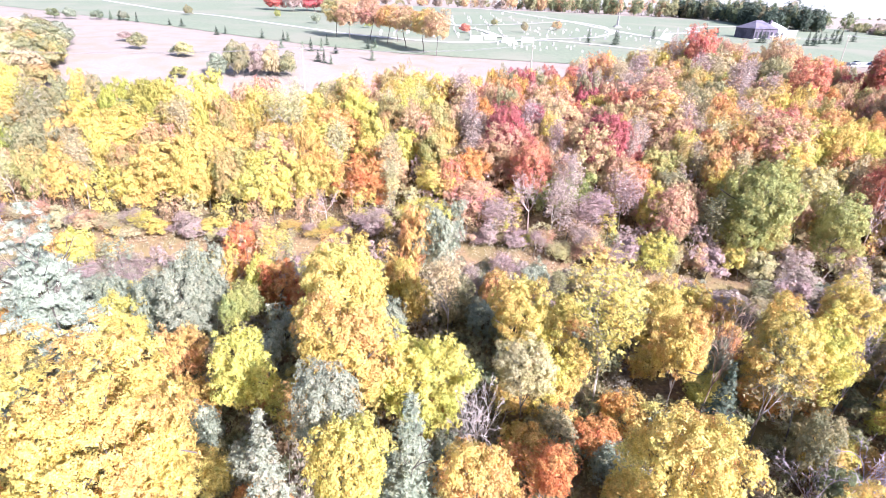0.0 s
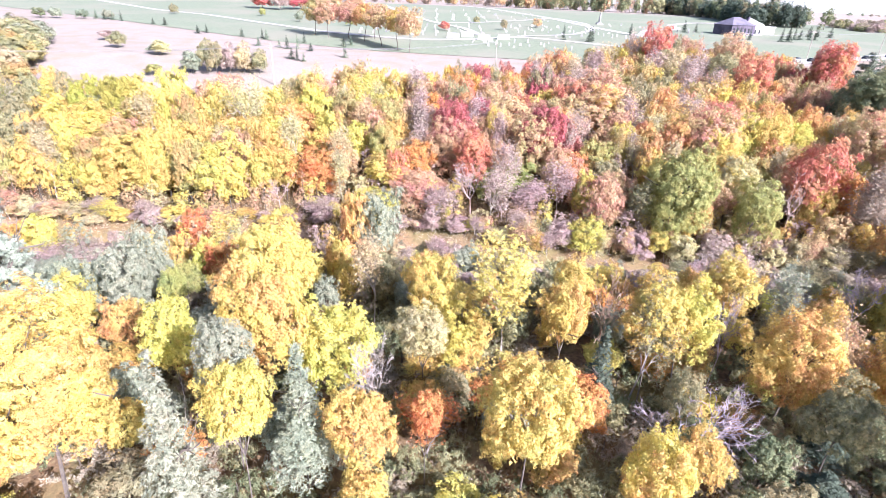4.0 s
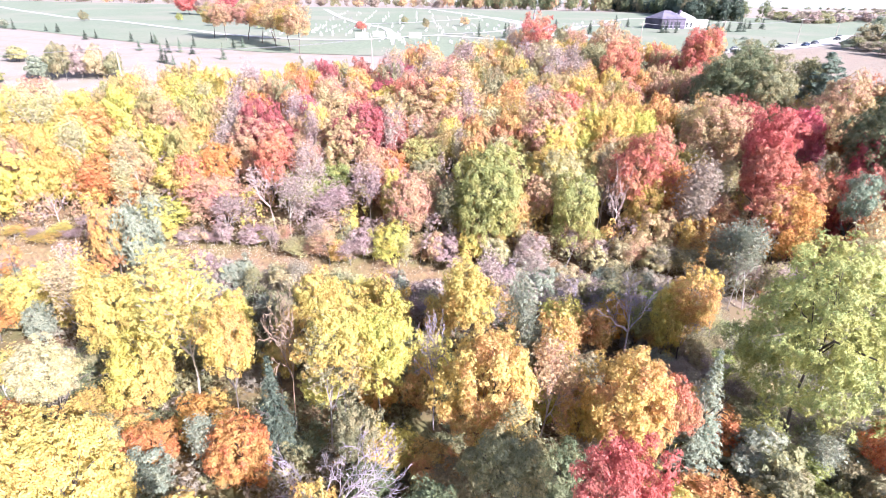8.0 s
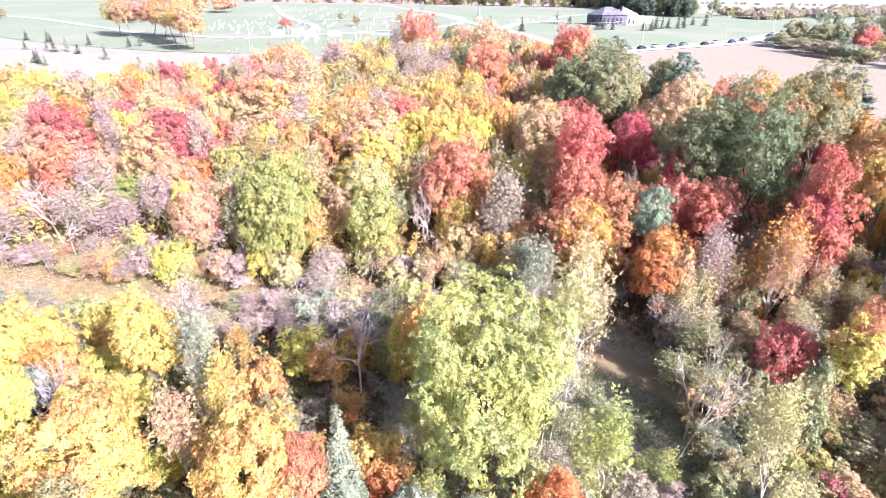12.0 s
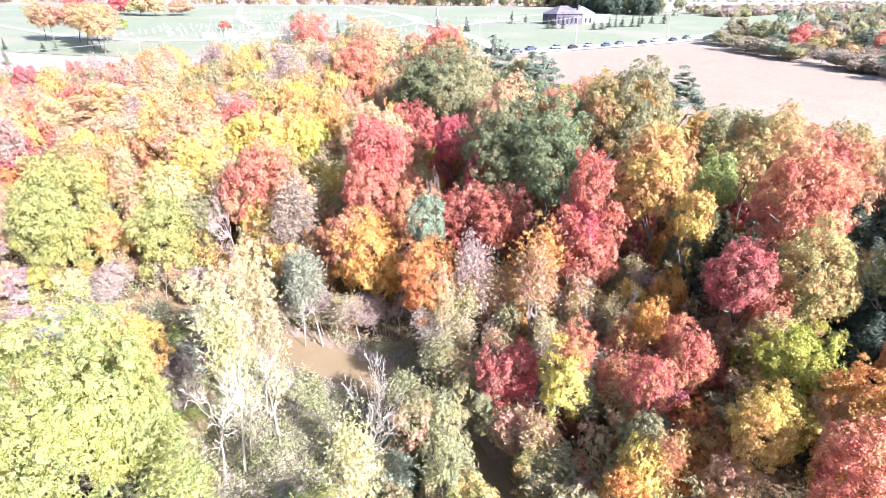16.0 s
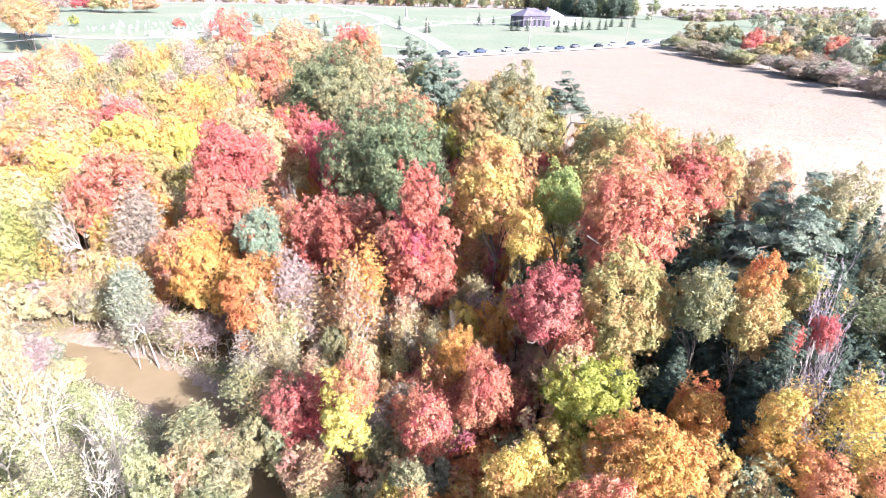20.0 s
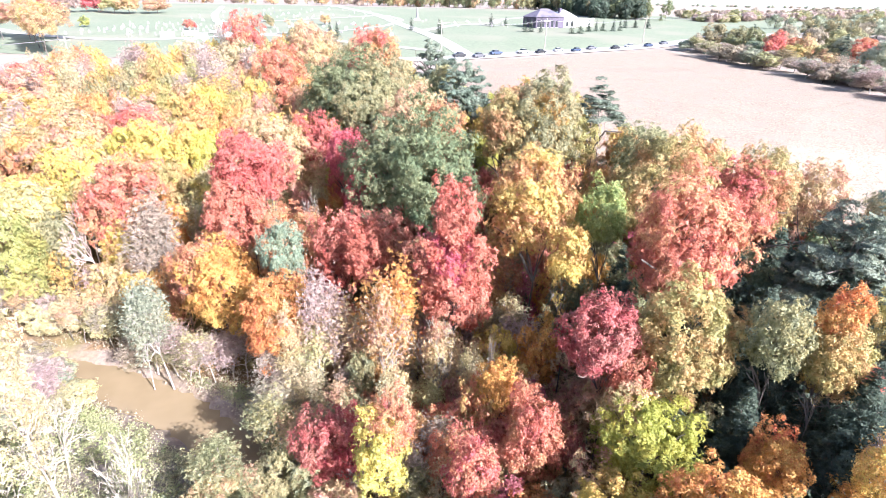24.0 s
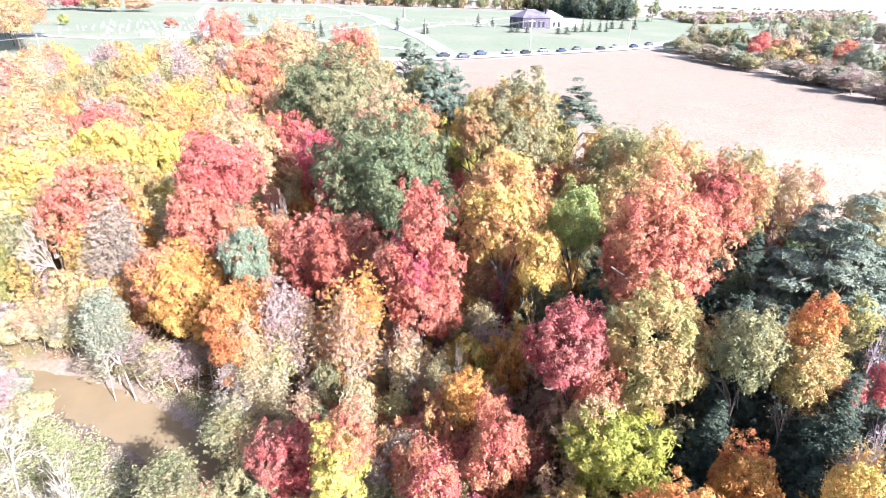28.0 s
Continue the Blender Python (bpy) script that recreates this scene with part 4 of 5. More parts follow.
plant("sparse", "gold", 123.2, 29.7, 16.5, 1.2, 3.9)
plant("round", "pale_orange", 118.1, 28.4, 13.3, 1.3, 3.9)
plant("round", "gold_orange", 123.0, 26.6, 15.3, 1.2, 4.0)
plant("bare", "purple_bark", 51.1, 50.4, 6.1, 4.1, 5.1)
plant("bare", "purple_bark", 53.9, 52.1, 5.8, 3.2, 4.8)
plant("sparse", "pink", 48.9, 53.7, 5.6, 2.9, 4.6)
plant("bare", "grey_bark", 51.8, 54.5, 5.4, 2.7, 4.5)
plant("round", "olive_gold", 58.2, 46.1, 6.7, 2.6, 5.6)
plant("bare", "purple_bark", 45.9, 59.2, 4.6, 3.4, 3.6)
plant("bare", "pink_bark", 43.2, 55.7, 4.5, 3.2, 3.6)
plant("sparse", "pink", 49.7, 61.4, 4.8, 3.5, 3.5)
plant("bare", "purple_bark", 26.8, 24.6, 11.6, 3.0, 9.0, 0.5)
plant("bare", "purple_bark", 28.6, 26.0, 8.6, 2.6, 8.0, -0.35)
plant("bare", "pale_bark", 79.5, 33.7, 13.0, 2.2, 9.0, 0.22)
plant("bare", "pale_bark", 69.6, 36.0, 12.5, 2.6, 9.0, 0.06)
plant("bare", "pale_bark", 66.2, 47.5, 9.5, 2.4, 9.0, -0.12)
plant("round", "grey_green", -22.8, 47.0, 13.2, 2.4, 9.9)
plant("round", "grey_green", -27.4, 45.0, 9.6, 1.8, 7.1)
plant("round", "grey_green", -32.4, 47.0, 9.0, 1.9, 9.2)
plant("round", "leaf_green", -18.4, 46.0, 9.4, 1.5, 4.6)
plant("pine", "pale_green", -33.7, 41.0, 19.1, 3.8, 16.9)
plant("pine", "pale_green", -30.7, 38.0, 9.5, 2.2, 7.9)
plant("round", "gold", 59.0, 44.0, 10.8, 1.9, 8.2)
plant("round", "pale_yellow", 7.7, 33.0, 12.3, 2.3, 4.9)
plant("sparse", "grey_green", 72.5, 55.0, 11.6, 1.7, 10.9)
plant("bare", "pale_bark", 72.9, 40.0, 10.0, 1.8, 5.6)
plant("bare", "purple_bark", 123.2, 31.0, 20.0, 1.5, 7.1)
plant("bare", "grey_bark", 120.8, 29.0, 17.0, 1.3, 7.1)
plant("round", "orange", 115.8, 33.0, 13.9, 0.7, 3.0)
plant("round", "yellow_green", 111.0, 38.0, 12.3, 2.4, 6.0)
plant("round", "gold", 104.6, 29.0, 13.9, 1.1, 2.9)
plant("round", "orange", 112.0, 28.0, 15.4, 1.3, 3.7)
plant("round", "red_orange", 99.4, 38.0, 9.9, 1.4, 4.8)
plant("round", "red_orange", 104.4, 41.0, 11.8, 1.5, 6.7)
for x, y, top, r, c in ((122, 67, 24, 3.2, "olive"), (127, 63, 23.5, 3.2, "olive_gold"), (132, 60, 23, 3.0, "olive"), (124, 60, 24, 3.0, "red_orange"), (136, 58, 22.5, 2.8, "pale_orange"), (117, 75, 25, 3.4, "olive_gold"), (113, 82, 26, 3.4, "gold_orange"), (129, 56, 24, 2.8, "olive_gold"), (140, 53, 22, 3.0, "olive")):
    plant("round", c, x, y, top, r, 8.5, 0.0, "by the field")
for x, y, top, r in ((113.5, 27, 12.5, 1.5), (116.5, 25.5, 13, 1.6), (119, 31, 14.5, 1.7), (123, 30, 15.5, 1.7), (117.5, 38, 14, 1.5), (121.5, 38.5, 15, 1.6), (125.5, 33.5, 17, 1.8), (114.2, 33, 12, 1.4), (124.5, 27, 15, 1.8), (112, 31, 11.5, 1.3), (128, 38, 19, 1.9), (119, 27.5, 13, 1.5)):
    plant("conifer", "dark_green", x, y, top, r, 8.0)


# ---- the rest of the wood, by stretches ----
def palette(x, y):
    """Leaf colours by stretch of the wood."""
    near = y < np.interp(x, RIVER[:15, 0], RIVER[:15, 1]) and x < 80
    if near and 29 < x < 47 and y < 28:
        return ("olive", "dark_leaf", "dark_green", "dark_leaf", "grey_green")
    if near:
        return ("yellow", "gold", "yellow", "olive", "grey_green", "gold", "orange") if x < 58 else ("pale_yellow", "olive", "leaf_green")
    if x < 2:
        if x < -45 and y > 76:
            return ("yellow_green", "olive", "yellow", "gold")
        return ("yellow", "yellow", "pale_yellow", "yellow", "gold", "olive_gold", "pale_orange") if y < 82 else ("gold", "pale_orange", "olive_gold", "yellow", "pale_yellow", "yellow")
    if x < 34:
        return ("pale_orange", "orange", "gold", "red_orange", "pale_orange", "olive", "dark_red", "pink") if y > 74 else ("pale_yellow", "pink", "yellow", "olive", "pale_orange", "pink")
    if x < 72:
        return ("gold", "pale_orange", "olive_gold", "pale_orange", "pale_yellow", "gold_orange", "pink", "olive", "gold")
    if y > 105:
        return ("pale_orange", "red_orange", "gold", "olive", "pale_orange", "olive_gold")
    if x < 86 and y > 70:
        return ("gold", "olive", "pale_orange", "pale_yellow", "olive_gold", "pale_orange", "yellow")
    if y > 80:
        return ("olive", "dark_leaf", "gold", "pale_orange", "yellow_green", "red_orange", "olive_gold")
    if y < 33 and x < 112 or y < 26.5 and x < 124:
        return ("orange", "gold", "gold_orange", "pale_orange", "red_orange", "olive_gold")
    if y < 57 and x < 104:
        return ("pink", "pale_orange", "pale_yellow", "gold_orange", "pale_orange", "red_orange", "pale_yellow", "olive") if x < 97 else ("red_orange", "red", "pale_orange", "gold", "gold_orange", "dark_red")
    if y < 56:
        return ("dark_green", "dark_green", "dark_leaf", "olive", "dark_green", "dark_green") if x > 112 else ("olive", "orange", "dark_leaf", "dark_red", "red_orange", "red")
    return ("red", "orange", "pale_orange", "red_orange", "olive", "dark_red", "gold_orange", "olive_gold")


def fill_wood():
    """Canopy trees between those that stand out."""
    fr = np.random.default_rng(5)
    count = 0
    for _ in range(26000):
        if count > 1020:
            break
        x, y = fr.uniform(-78, 158), fr.uniform(6, 150)
        if y < (9 if x < 60 else 17) and x < 100 or y < 27.5 and x >= 100:
            continue
        if not in_wood(x, y):
            continue
        upper = y > 60 or x > 96
        r = fr.uniform(1.4, 2.4) if x > 84 and y < 80 else fr.uniform(1.8, 3.0) if upper else fr.uniform(1.5, 2.3)
        if any((x - a) ** 2 + (y - b) ** 2 < ((0.43 if upper else 0.58) * (r + c)) ** 2 for a, b, c in planted):
            continue
        pal = palette(x, y)
        colour = pal[int(fr.integers(0, len(pal)))]
        h = fr.uniform(7.0, 10.0) if x > 100 and y < 100 else fr.uniform(8.5, 12.5) if upper else fr.uniform(5.0, 8.5)
        if y < 40:
            h *= 0.75
        kind = "sparse" if colour in ("pink", "brown", "pale_yellow") or fr.uniform() < 0.08 else "round"
        if colour == "dark_green":
            kind = "conifer"
        plant(kind, colour, x, y, float(hill(x, y)) + h, r, h * 0.74, proto="mid" if kind == "round" else None)
        count += 1


def thicket():
    """Young growth that closes the gaps between the trunks, joined by colour."""
    fr = np.random.default_rng(8)
    spots, groups = [], {}
    for _ in range(40000):
        if len(spots) > 1500:
            break
        x, y = fr.uniform(-78, 158), fr.uniform(14, 140)
        if not in_wood(x, y) or x > 100 and y < 26:
            continue
        r = fr.uniform(1.4, 2.5)
        if any((x - a) ** 2 + (y - b) ** 2 < (0.35 * r + 0.28 * c) ** 2 for a, b, c in planted) or any((x - a) ** 2 + (y - b) ** 2 < (0.47 * (r + c)) ** 2 for a, b, c in spots):
            continue
        spots.append((x, y, r))
        pal = palette(x, y) + (("olive", "pale_orange", "pink") if x < 70 else ("olive", "dark_red", "pale_orange") if x < 111 else ("dark_green", "dark_leaf"))
        if 86 < x < 112 and y < 46:
            pal = ("red_orange", "pale_orange", "gold_orange", "dark_red", "pale_orange", "olive")
        if y < 58 and x < 66:
            pal = ("olive", "brown", "dark_leaf", "olive")
        groups.setdefault(pal[int(fr.integers(0, len(pal)))], []).append((x, y, r))
    for colour, places in groups.items():
        pos, nrm, segs = [], [], []
        for x, y, r in places:
            g = float(ground_z(x, y))
            h = fr.uniform(4.5, 9.0) if y > 58 or x > 96 else fr.uniform(1.5, 3.6) if x < 66 else fr.uniform(2.6, 6.2)
            p, d = crown_points(fr, 370, 18, 0.33, bush_shape)
            pos.append(p * np.array([r, r, h * 0.48]) + np.array([x, y, g + 0.1]))
            nrm.append(d)
            segs.append((np.array([x, y, g - 0.2]), np.array([x, y, g + h * 0.7]), 0.09, 0.03))
        p, d = np.concatenate(pos), np.concatenate(nrm)
        ob = new("thicket", cards_mesh("thicket", leaf_cards(p, unit(d + fr.normal(size=d.shape) * 0.6 + np.array([0, 0, 0.2])), 0.235, fr), LEAF[colour]))
        tagged(ob, "young %s growth between the trunks" % colour.replace("_", " "), "thicket", kind="stuff")
        v, f = tubes(segs, 4)
        mesh_ob("stem", v, f, BARK, ob)


def bank_shrubs():
    """Half-bare willows and weeds along both banks of the river."""
    fr = np.random.default_rng(17)
    x = -74.0
    while x < 66:
        ry = float(np.interp(x, RIVER[:15, 0], RIVER[:15, 1]))
        if x > 4 or not (-27 < x < -18 or -5 < x < 3 or -50 < x < -42):
            c = ("pale_yellow", "grey_green", "pink", "brown", "olive", "pink", "pale_yellow")[int(fr.integers(0, 7))]
            plant("sparse" if fr.uniform() < 0.6 else "round", c, x, ry - fr.uniform(3.6, 7.0), 0.8 + (fr.uniform(3.4, 6.0) if x > 4 else fr.uniform(2.2, 4.0)), fr.uniform(1.3, 2.3), 4.0, 0.0, "on the bank", "bush")
        if fr.uniform() < 0.75 and not (-27 < x < -18 or -5 < x < 3):
            c = ("pale_yellow", "grey_green", "pink", "brown", "pink")[int(fr.integers(0, 5))]
            plant("sparse", c, x + 0.5, ry - fr.uniform(7, 11), 0.8 + fr.uniform(2.6, 4.6), fr.uniform(1.3, 2.3), 4.0, 0.0, "on the bank")
        if fr.uniform() < 0.8:
            c = ("pale_yellow", "pink", "pink", "pale_orange", "yellow")[int(fr.integers(0, 5))]
            plant("sparse" if fr.uniform() < 0.7 else "round", c, x + 1, ry + fr.uniform(3.6, 5.5), 1.5 + fr.uniform(3.0, 6.0), fr.uniform(1.3, 2.2), 4.0, 0.0, "on the bank", "bush")
        x += fr.uniform(1.0, 2.0)


def meadow_shrubs():
    """Willow and dogwood brush over the river meadow and round the lower bend."""
    fr = np.random.default_rng(19)
    n = 0
    for _ in range(4000):
        x, y = fr.uniform(56, 101), fr.uniform(14, 57)
        d = float(river_far(x, y))
        lower = x > 80 and y < 44 and x - 76 < (56 - y) * 0.5
        east = 84 < x < 101 and 36 < y < 57
        west = x < 82 and not in_wood(x, y) and (d > 5.5 or x < 68)
        if not (lower or east or west) or d < 2.6 or 66 < x < 85 and 33 < y < 51:
            continue
        if any((x - a) ** 2 + (y - b) ** 2 < (0.5 * (c + 1.4)) ** 2 for a, b, c in planted):
            continue
        pal = ("pink", "pale_orange", "brown", "pale_yellow", "olive", "pink", "red_orange") if east else ("olive", "pale_yellow", "olive", "brown", "grey_green") if lower else ("pale_yellow", "olive", "grey_green", "pale_yellow", "leaf_green", "brown", "pink")
        h = fr.uniform(4.5, 7.5) if east else fr.uniform(3.2, 5.8) if lower else fr.uniform(1.8, 4.2)
        plant("sparse" if fr.uniform() < 0.65 else "round", pal[int(fr.integers(0, len(pal)))], x, y, float(hill(x, y)) + h, fr.uniform(1.2, 2.1), h * 0.95, 0.0, "in the river meadow", "bush")
        n += 1
        if n > 260:
            break


def bend_shrubs():
    """Brush that leans over the lower river, and round the foot of the great locust tree."""
    fr = np.random.default_rng(23)
    for k in np.linspace(0, 1, 17):
        x, y = np.interp(k, (0, 0.4, 1), (86.0, 89.5, 93.0)), np.interp(k, (0, 0.4, 1), (42.0, 36.0, 23.0))
        for side in (-1, 1):
            c = ("olive", "pale_yellow", "brown", "olive", "pale_orange", "olive_gold")[int(fr.integers(0, 6))]
            h = fr.uniform(4.2, 6.5)
            plant("sparse" if fr.uniform() < 0.35 else "round", c, x + side * fr.uniform(2.4, 3.4), y + side * 1.2, 0.8 + h, fr.uniform(1.7, 2.4), h * 0.97, 0.0, "over the river", "bush")
    for k in range(15):
        x, y = fr.uniform(57, 71), fr.uniform(22, 30.5)
        h = fr.uniform(3.5, 6.0)
        plant("round" if k % 3 else "sparse", ("olive", "leaf_green", "gold", "grey_green", "olive")[k % 5], x, y, 0.8 + h, fr.uniform(1.6, 2.2), h * 0.97, 0.0, "beneath the great tree", "bush")


def slope_saplings():
    """Young mixed trees crowded on the slope above the lower bend."""
    fr = np.random.default_rng(37)
    n = 0
    for _ in range(900):
        x, y = fr.uniform(85, 107), fr.uniform(41, 59)
        r = fr.uniform(1.2, 1.9)
        if n > 46 or float(river_far(x, y)) < 4.5 or any((x - a) ** 2 + (y - b) ** 2 < (0.36 * (r + c)) ** 2 for a, b, c in planted):
            continue
        c = ("pale_orange", "red_orange", "pale_yellow", "gold_orange", "pale_orange", "olive", "pink", "gold")[int(fr.integers(0, 8))]
        h = fr.uniform(6.0, 9.5)
        plant("sparse" if c in ("pale_yellow", "pink") else "round", c, x, y, float(hill(x, y)) + h, r, h * 0.72, 0.0, "on the slope", "mid")
        n += 1


def inlet_shrubs():
    """Pale willow brush that hides the river where it enters the meadow, and bleached brush across the bend."""
    fr = np.random.default_rng(29)
    for k in np.linspace(0, 1, 26):
        x = 44 + 20.5 * k
        y = float(np.interp(x, RIVER[:15, 0], RIVER[:15, 1]))
        h = fr.uniform(3.0, 5.0)
        c = ("pale_yellow", "grey_green", "pale_yellow", "brown")[int(fr.integers(0, 4))]
        plant("round", c, x, y - fr.uniform(2.4, 3.4), 0.6 + h, fr.uniform(1.7, 2.3), h * 0.97, 0.0, "on the bank", "bush")
    for k in np.linspace(0, 1, 14):
        x = 66 + 18 * k
        y = float(np.interp(x, RIVER[:15, 0], RIVER[:15, 1])) + fr.uniform(3.4, 5.2)
        plant("bare" if k > 0.8 else "sparse", "grey_bark" if k > 0.8 else ("pale_yellow", "pink", "olive", "brown")[int(fr.integers(0, 4))], x, y, 0.8 + fr.uniform(3.5, 6.0), fr.uniform(1.6, 2.4), 4.0, 0.0, "on the bank")


bank_shrubs()
inlet_shrubs()
bend_shrubs()
meadow_shrubs()
slope_saplings()
fill_wood()
thicket()


def scatter_cards(name, mat, label, category, places, size_xy, size_z, n_each, leaf, seed):
    """One sheet of low growth: clumps of leaf cards at the given places, joined."""
    r = np.random.default_rng(seed)
    m = len(places)
    z = ground_z(places[:, 0], places[:, 1])
    k = r.uniform(0.6, 1.3, m)
    d = unit(r.normal(size=(m, n_each, 3)) + np.array([0, 0, 0.5]))
    p = np.stack([places[:, 0], places[:, 1], z], -1)[:, None] + d * np.abs(r.normal(0.75, 0.2, (m, n_each, 1))) * (k[:, None, None] * np.array([size_xy, size_xy, size_z]))
    p = p.reshape(-1, 3)
    nrm = unit(d.reshape(-1, 3) + r.normal(size=p.shape) * 0.6)
    p[:, 2] = np.maximum(p[:, 2], np.repeat(z, n_each) + 0.05)
    ob = new(name, cards_mesh(name, leaf_cards(p, nrm, leaf, r), mat))
    return tagged(ob, label, category, kind="stuff")


def pick_places(n, seed, test, box):
    r = np.random.default_rng(seed)
    q = np.stack([r.uniform(box[0], box[1], n), r.uniform(box[2], box[3], n)], -1)
    return q[test(q[:, 0], q[:, 1])]


def bank(x, y):
    d = river_far(x, y)
    return (d > 2.5) & (d < 10) & ~((x > 62) & (x < 86) & (y < 50))


def meadow(x, y):
    return (((x + 3) / 7) ** 2 + ((y - 44) / 4.5) ** 2 < 1) | (x > 57) & (x < 90) & (y < 56) & (river_far(x, y) > 3.2) & ~in_wood(x, y)


scatter_cards("undergrowth", LEAF["olive"], "low olive-green undergrowth beneath the trees", "undergrowth", pick_places(2600, 1, in_wood, (-75, 150, 14, 100)), 0.9, 1.2, 26, 0.16, 2)
scatter_cards("undergrowth", LEAF["brown"], "withered brown saplings and brush beneath the trees", "undergrowth", pick_places(2600, 3, in_wood, (-75, 150, 14, 100)), 0.9, 1.5, 26, 0.15, 4)
scatter_cards("bank_scrub", SCRUB, "tan scrub and bleached weeds along the banks", "scrub", pick_places(9000, 5, bank, (-75, 92, 20, 75)), 0.9, 1.6, 24, 0.12, 6)
scatter_cards("grass", REED, "pale tan-green rough grass of the river meadow", "grass", np.concatenate([pick_places(11000, 7, meadow, (57, 92, 16, 60)), pick_places(420, 9, meadow, (-10, 4, 39, 49))]), 0.6, 0.9, 26, 0.11, 8)
# ---- lawns, cemetery, chapel, road ----
def box(bm, x0, x1, y0, y1, z0, z1):
    vs = [bm.verts.new((x, y, z)) for x in (x0, x1) for y in (y0, y1) for z in (z0, z1)]
    for f in ((0, 1, 3, 2), (4, 6, 7, 5), (0, 4, 5, 1), (2, 3, 7, 6), (0, 2, 6, 4), (1, 5, 7, 3)):
        bm.faces.new([vs[i] for i in f])


def boxes(*dims):
    bm = bmesh.new()
    for d in dims:
        box(bm, *d)
    return bm


def gable(bm, x0, x1, y0, y1, z0, z1, over=0.5):
    """Hipped roof."""
    x0, x1, y0, y1 = x0 - over, x1 + over, y0 - over, y1 + over
    ym, inset = (y0 + y1) / 2, min((y1 - y0) / 2, (x1 - x0) / 2.5)
    a = [bm.verts.new(p) for p in ((x0, y0, z0), (x1, y0, z0), (x1, y1, z0), (x0, y1, z0), (x0 + inset, ym, z1), (x1 - inset, ym, z1))]
    for f in ((0, 1, 5, 4), (1, 2, 5), (2, 3, 4, 5), (3, 0, 4), (3, 2, 1, 0)):
        bm.faces.new([a[i] for i in f])


def chapel():
    cx, cy = 160.5, 287.0
    c = new("chapel")
    c.location, c.rotation_euler = (cx, cy, float(ground_z(cx, cy)) - 0.6), (0, 0, radians(20))
    c.scale = (1.08, 1.08, 1.18)
    tagged(c, "low chapel with purple-grey hall and white annexe on the lawn", "building")
    part("wall", boxes((0, 15, 0, 11, 0, 4.8)), PURPLE, c, "purple-grey brick hall")
    bm = bmesh.new()
    gable(bm, 0, 15, 0, 11, 4.81, 8.0)
    part("roof", bm, ROOF, c)
    for i in range(7):
        part("pilaster", boxes((0.2 + i * 2.42, 0.4 + i * 2.42, -0.1, 0.03, 0, 4.78)), ROOF, c, "grey pilaster")
    part("wall", boxes((15.01, 24, 3, 14, 0, 5.0)), WHITE, c, "white rendered annexe")
    bm = bmesh.new()
    gable(bm, 15.6, 23.9, 3, 14, 5.01, 7.6, 0.3)
    part("roof", bm, WHITE, c, "pale hipped roof")
    part("wall", boxes((24.3, 38, 8, 13, 0, 4.0)), WHITE, c, "white rendered wing")
    part("roof", boxes((24.31, 38.3, 7.7, 13.3, 4.01, 4.3)), WHITE, c, "flat white roof")
    part("chimney", boxes((17, 18.2, 7, 8.2, 5.8, 8.2)), PURPLE, c)
    for i in range(5):
        w = part("window", boxes((0.9 + i * 2.42, 2.0 + i * 2.42, -0.06, 0.05, 1.0, 3.6)), GLASS, c, "tall dark window")
        part("sill", boxes((0.8 + i * 2.42, 2.1 + i * 2.42, -0.2, 0.04, 0.85, 0.99)), WHITE, w)
    for i in range(3):
        part("window", boxes((15.8 + i * 2.7, 17 + i * 2.7, 2.94, 3.05, 1.2, 3.2)), GLASS, c, "dark window")
    part("door", boxes((12.9, 14.3, -0.08, 0.06, 0, 2.6)), PURPLE, c, "dark double door")


chapel()


def gravestone_kinds():
    out = []
    for k, (w, h, d) in enumerate(((0.8, 0.9, 0.25), (1.3, 1.0, 0.35), (0.6, 1.5, 0.4))):
        bm = boxes((-w / 2 - 0.15, w / 2 + 0.15, -d, d, 0, 0.22), (-w / 2, w / 2, -d / 2, d / 2, 0.22, h))
        vs = [bm.verts.new(p) for p in ((-w / 2, -d / 2, h), (w / 2, -d / 2, h), (0, -d / 2, h + 0.25), (-w / 2, d / 2, h), (w / 2, d / 2, h), (0, d / 2, h + 0.25))]
        for f in ((0, 1, 2), (5, 4, 3), (0, 2, 5, 3), (2, 1, 4, 5)):
            bm.faces.new([vs[i] for i in f])
        me = bpy.data.meshes.new("gravestone")
        bm.to_mesh(me)
        bm.free()
        me.materials.append(STONE if k != 1 else WHITE)
        out.append(me)
    return out


def graves():
    r = np.random.default_rng(9)
    kinds = gravestone_kinds()
    n = 0
    for x0, x1, y0, y1, step in ((-22, 30, 222, 280, 6.0), (40, 96, 235, 300, 7.5), (-10, 80, 300, 420, 11.0), (108, 150, 290, 330, 9), (22, 60, 195, 212, 5.0)):
        for y in np.arange(y0, y1, step):
            for x in np.arange(x0, x1, step * 0.85):
                if n > 285 or r.uniform() < 0.38:
                    continue
                px, py = x + r.normal() * 0.6, y + r.normal() * 0.4
                k = (0, 2, 0, 2, 0, 1)[int(r.integers(0, 6))]
                g = new("gravestone", kinds[k])
                g.location, g.rotation_euler = (px, py, float(ground_z(px, py)) + 0.08), (0, 0, r.normal() * 0.08)
                s = r.uniform(0.6, 1.0)
                g.scale = (s, s, s)
                tagged(g, ("grey granite", "white marble", "tall grey granite")[k] + " gravestone on the cemetery lawn", "gravestone", "gravestones of the cemetery")
                n += 1


graves()


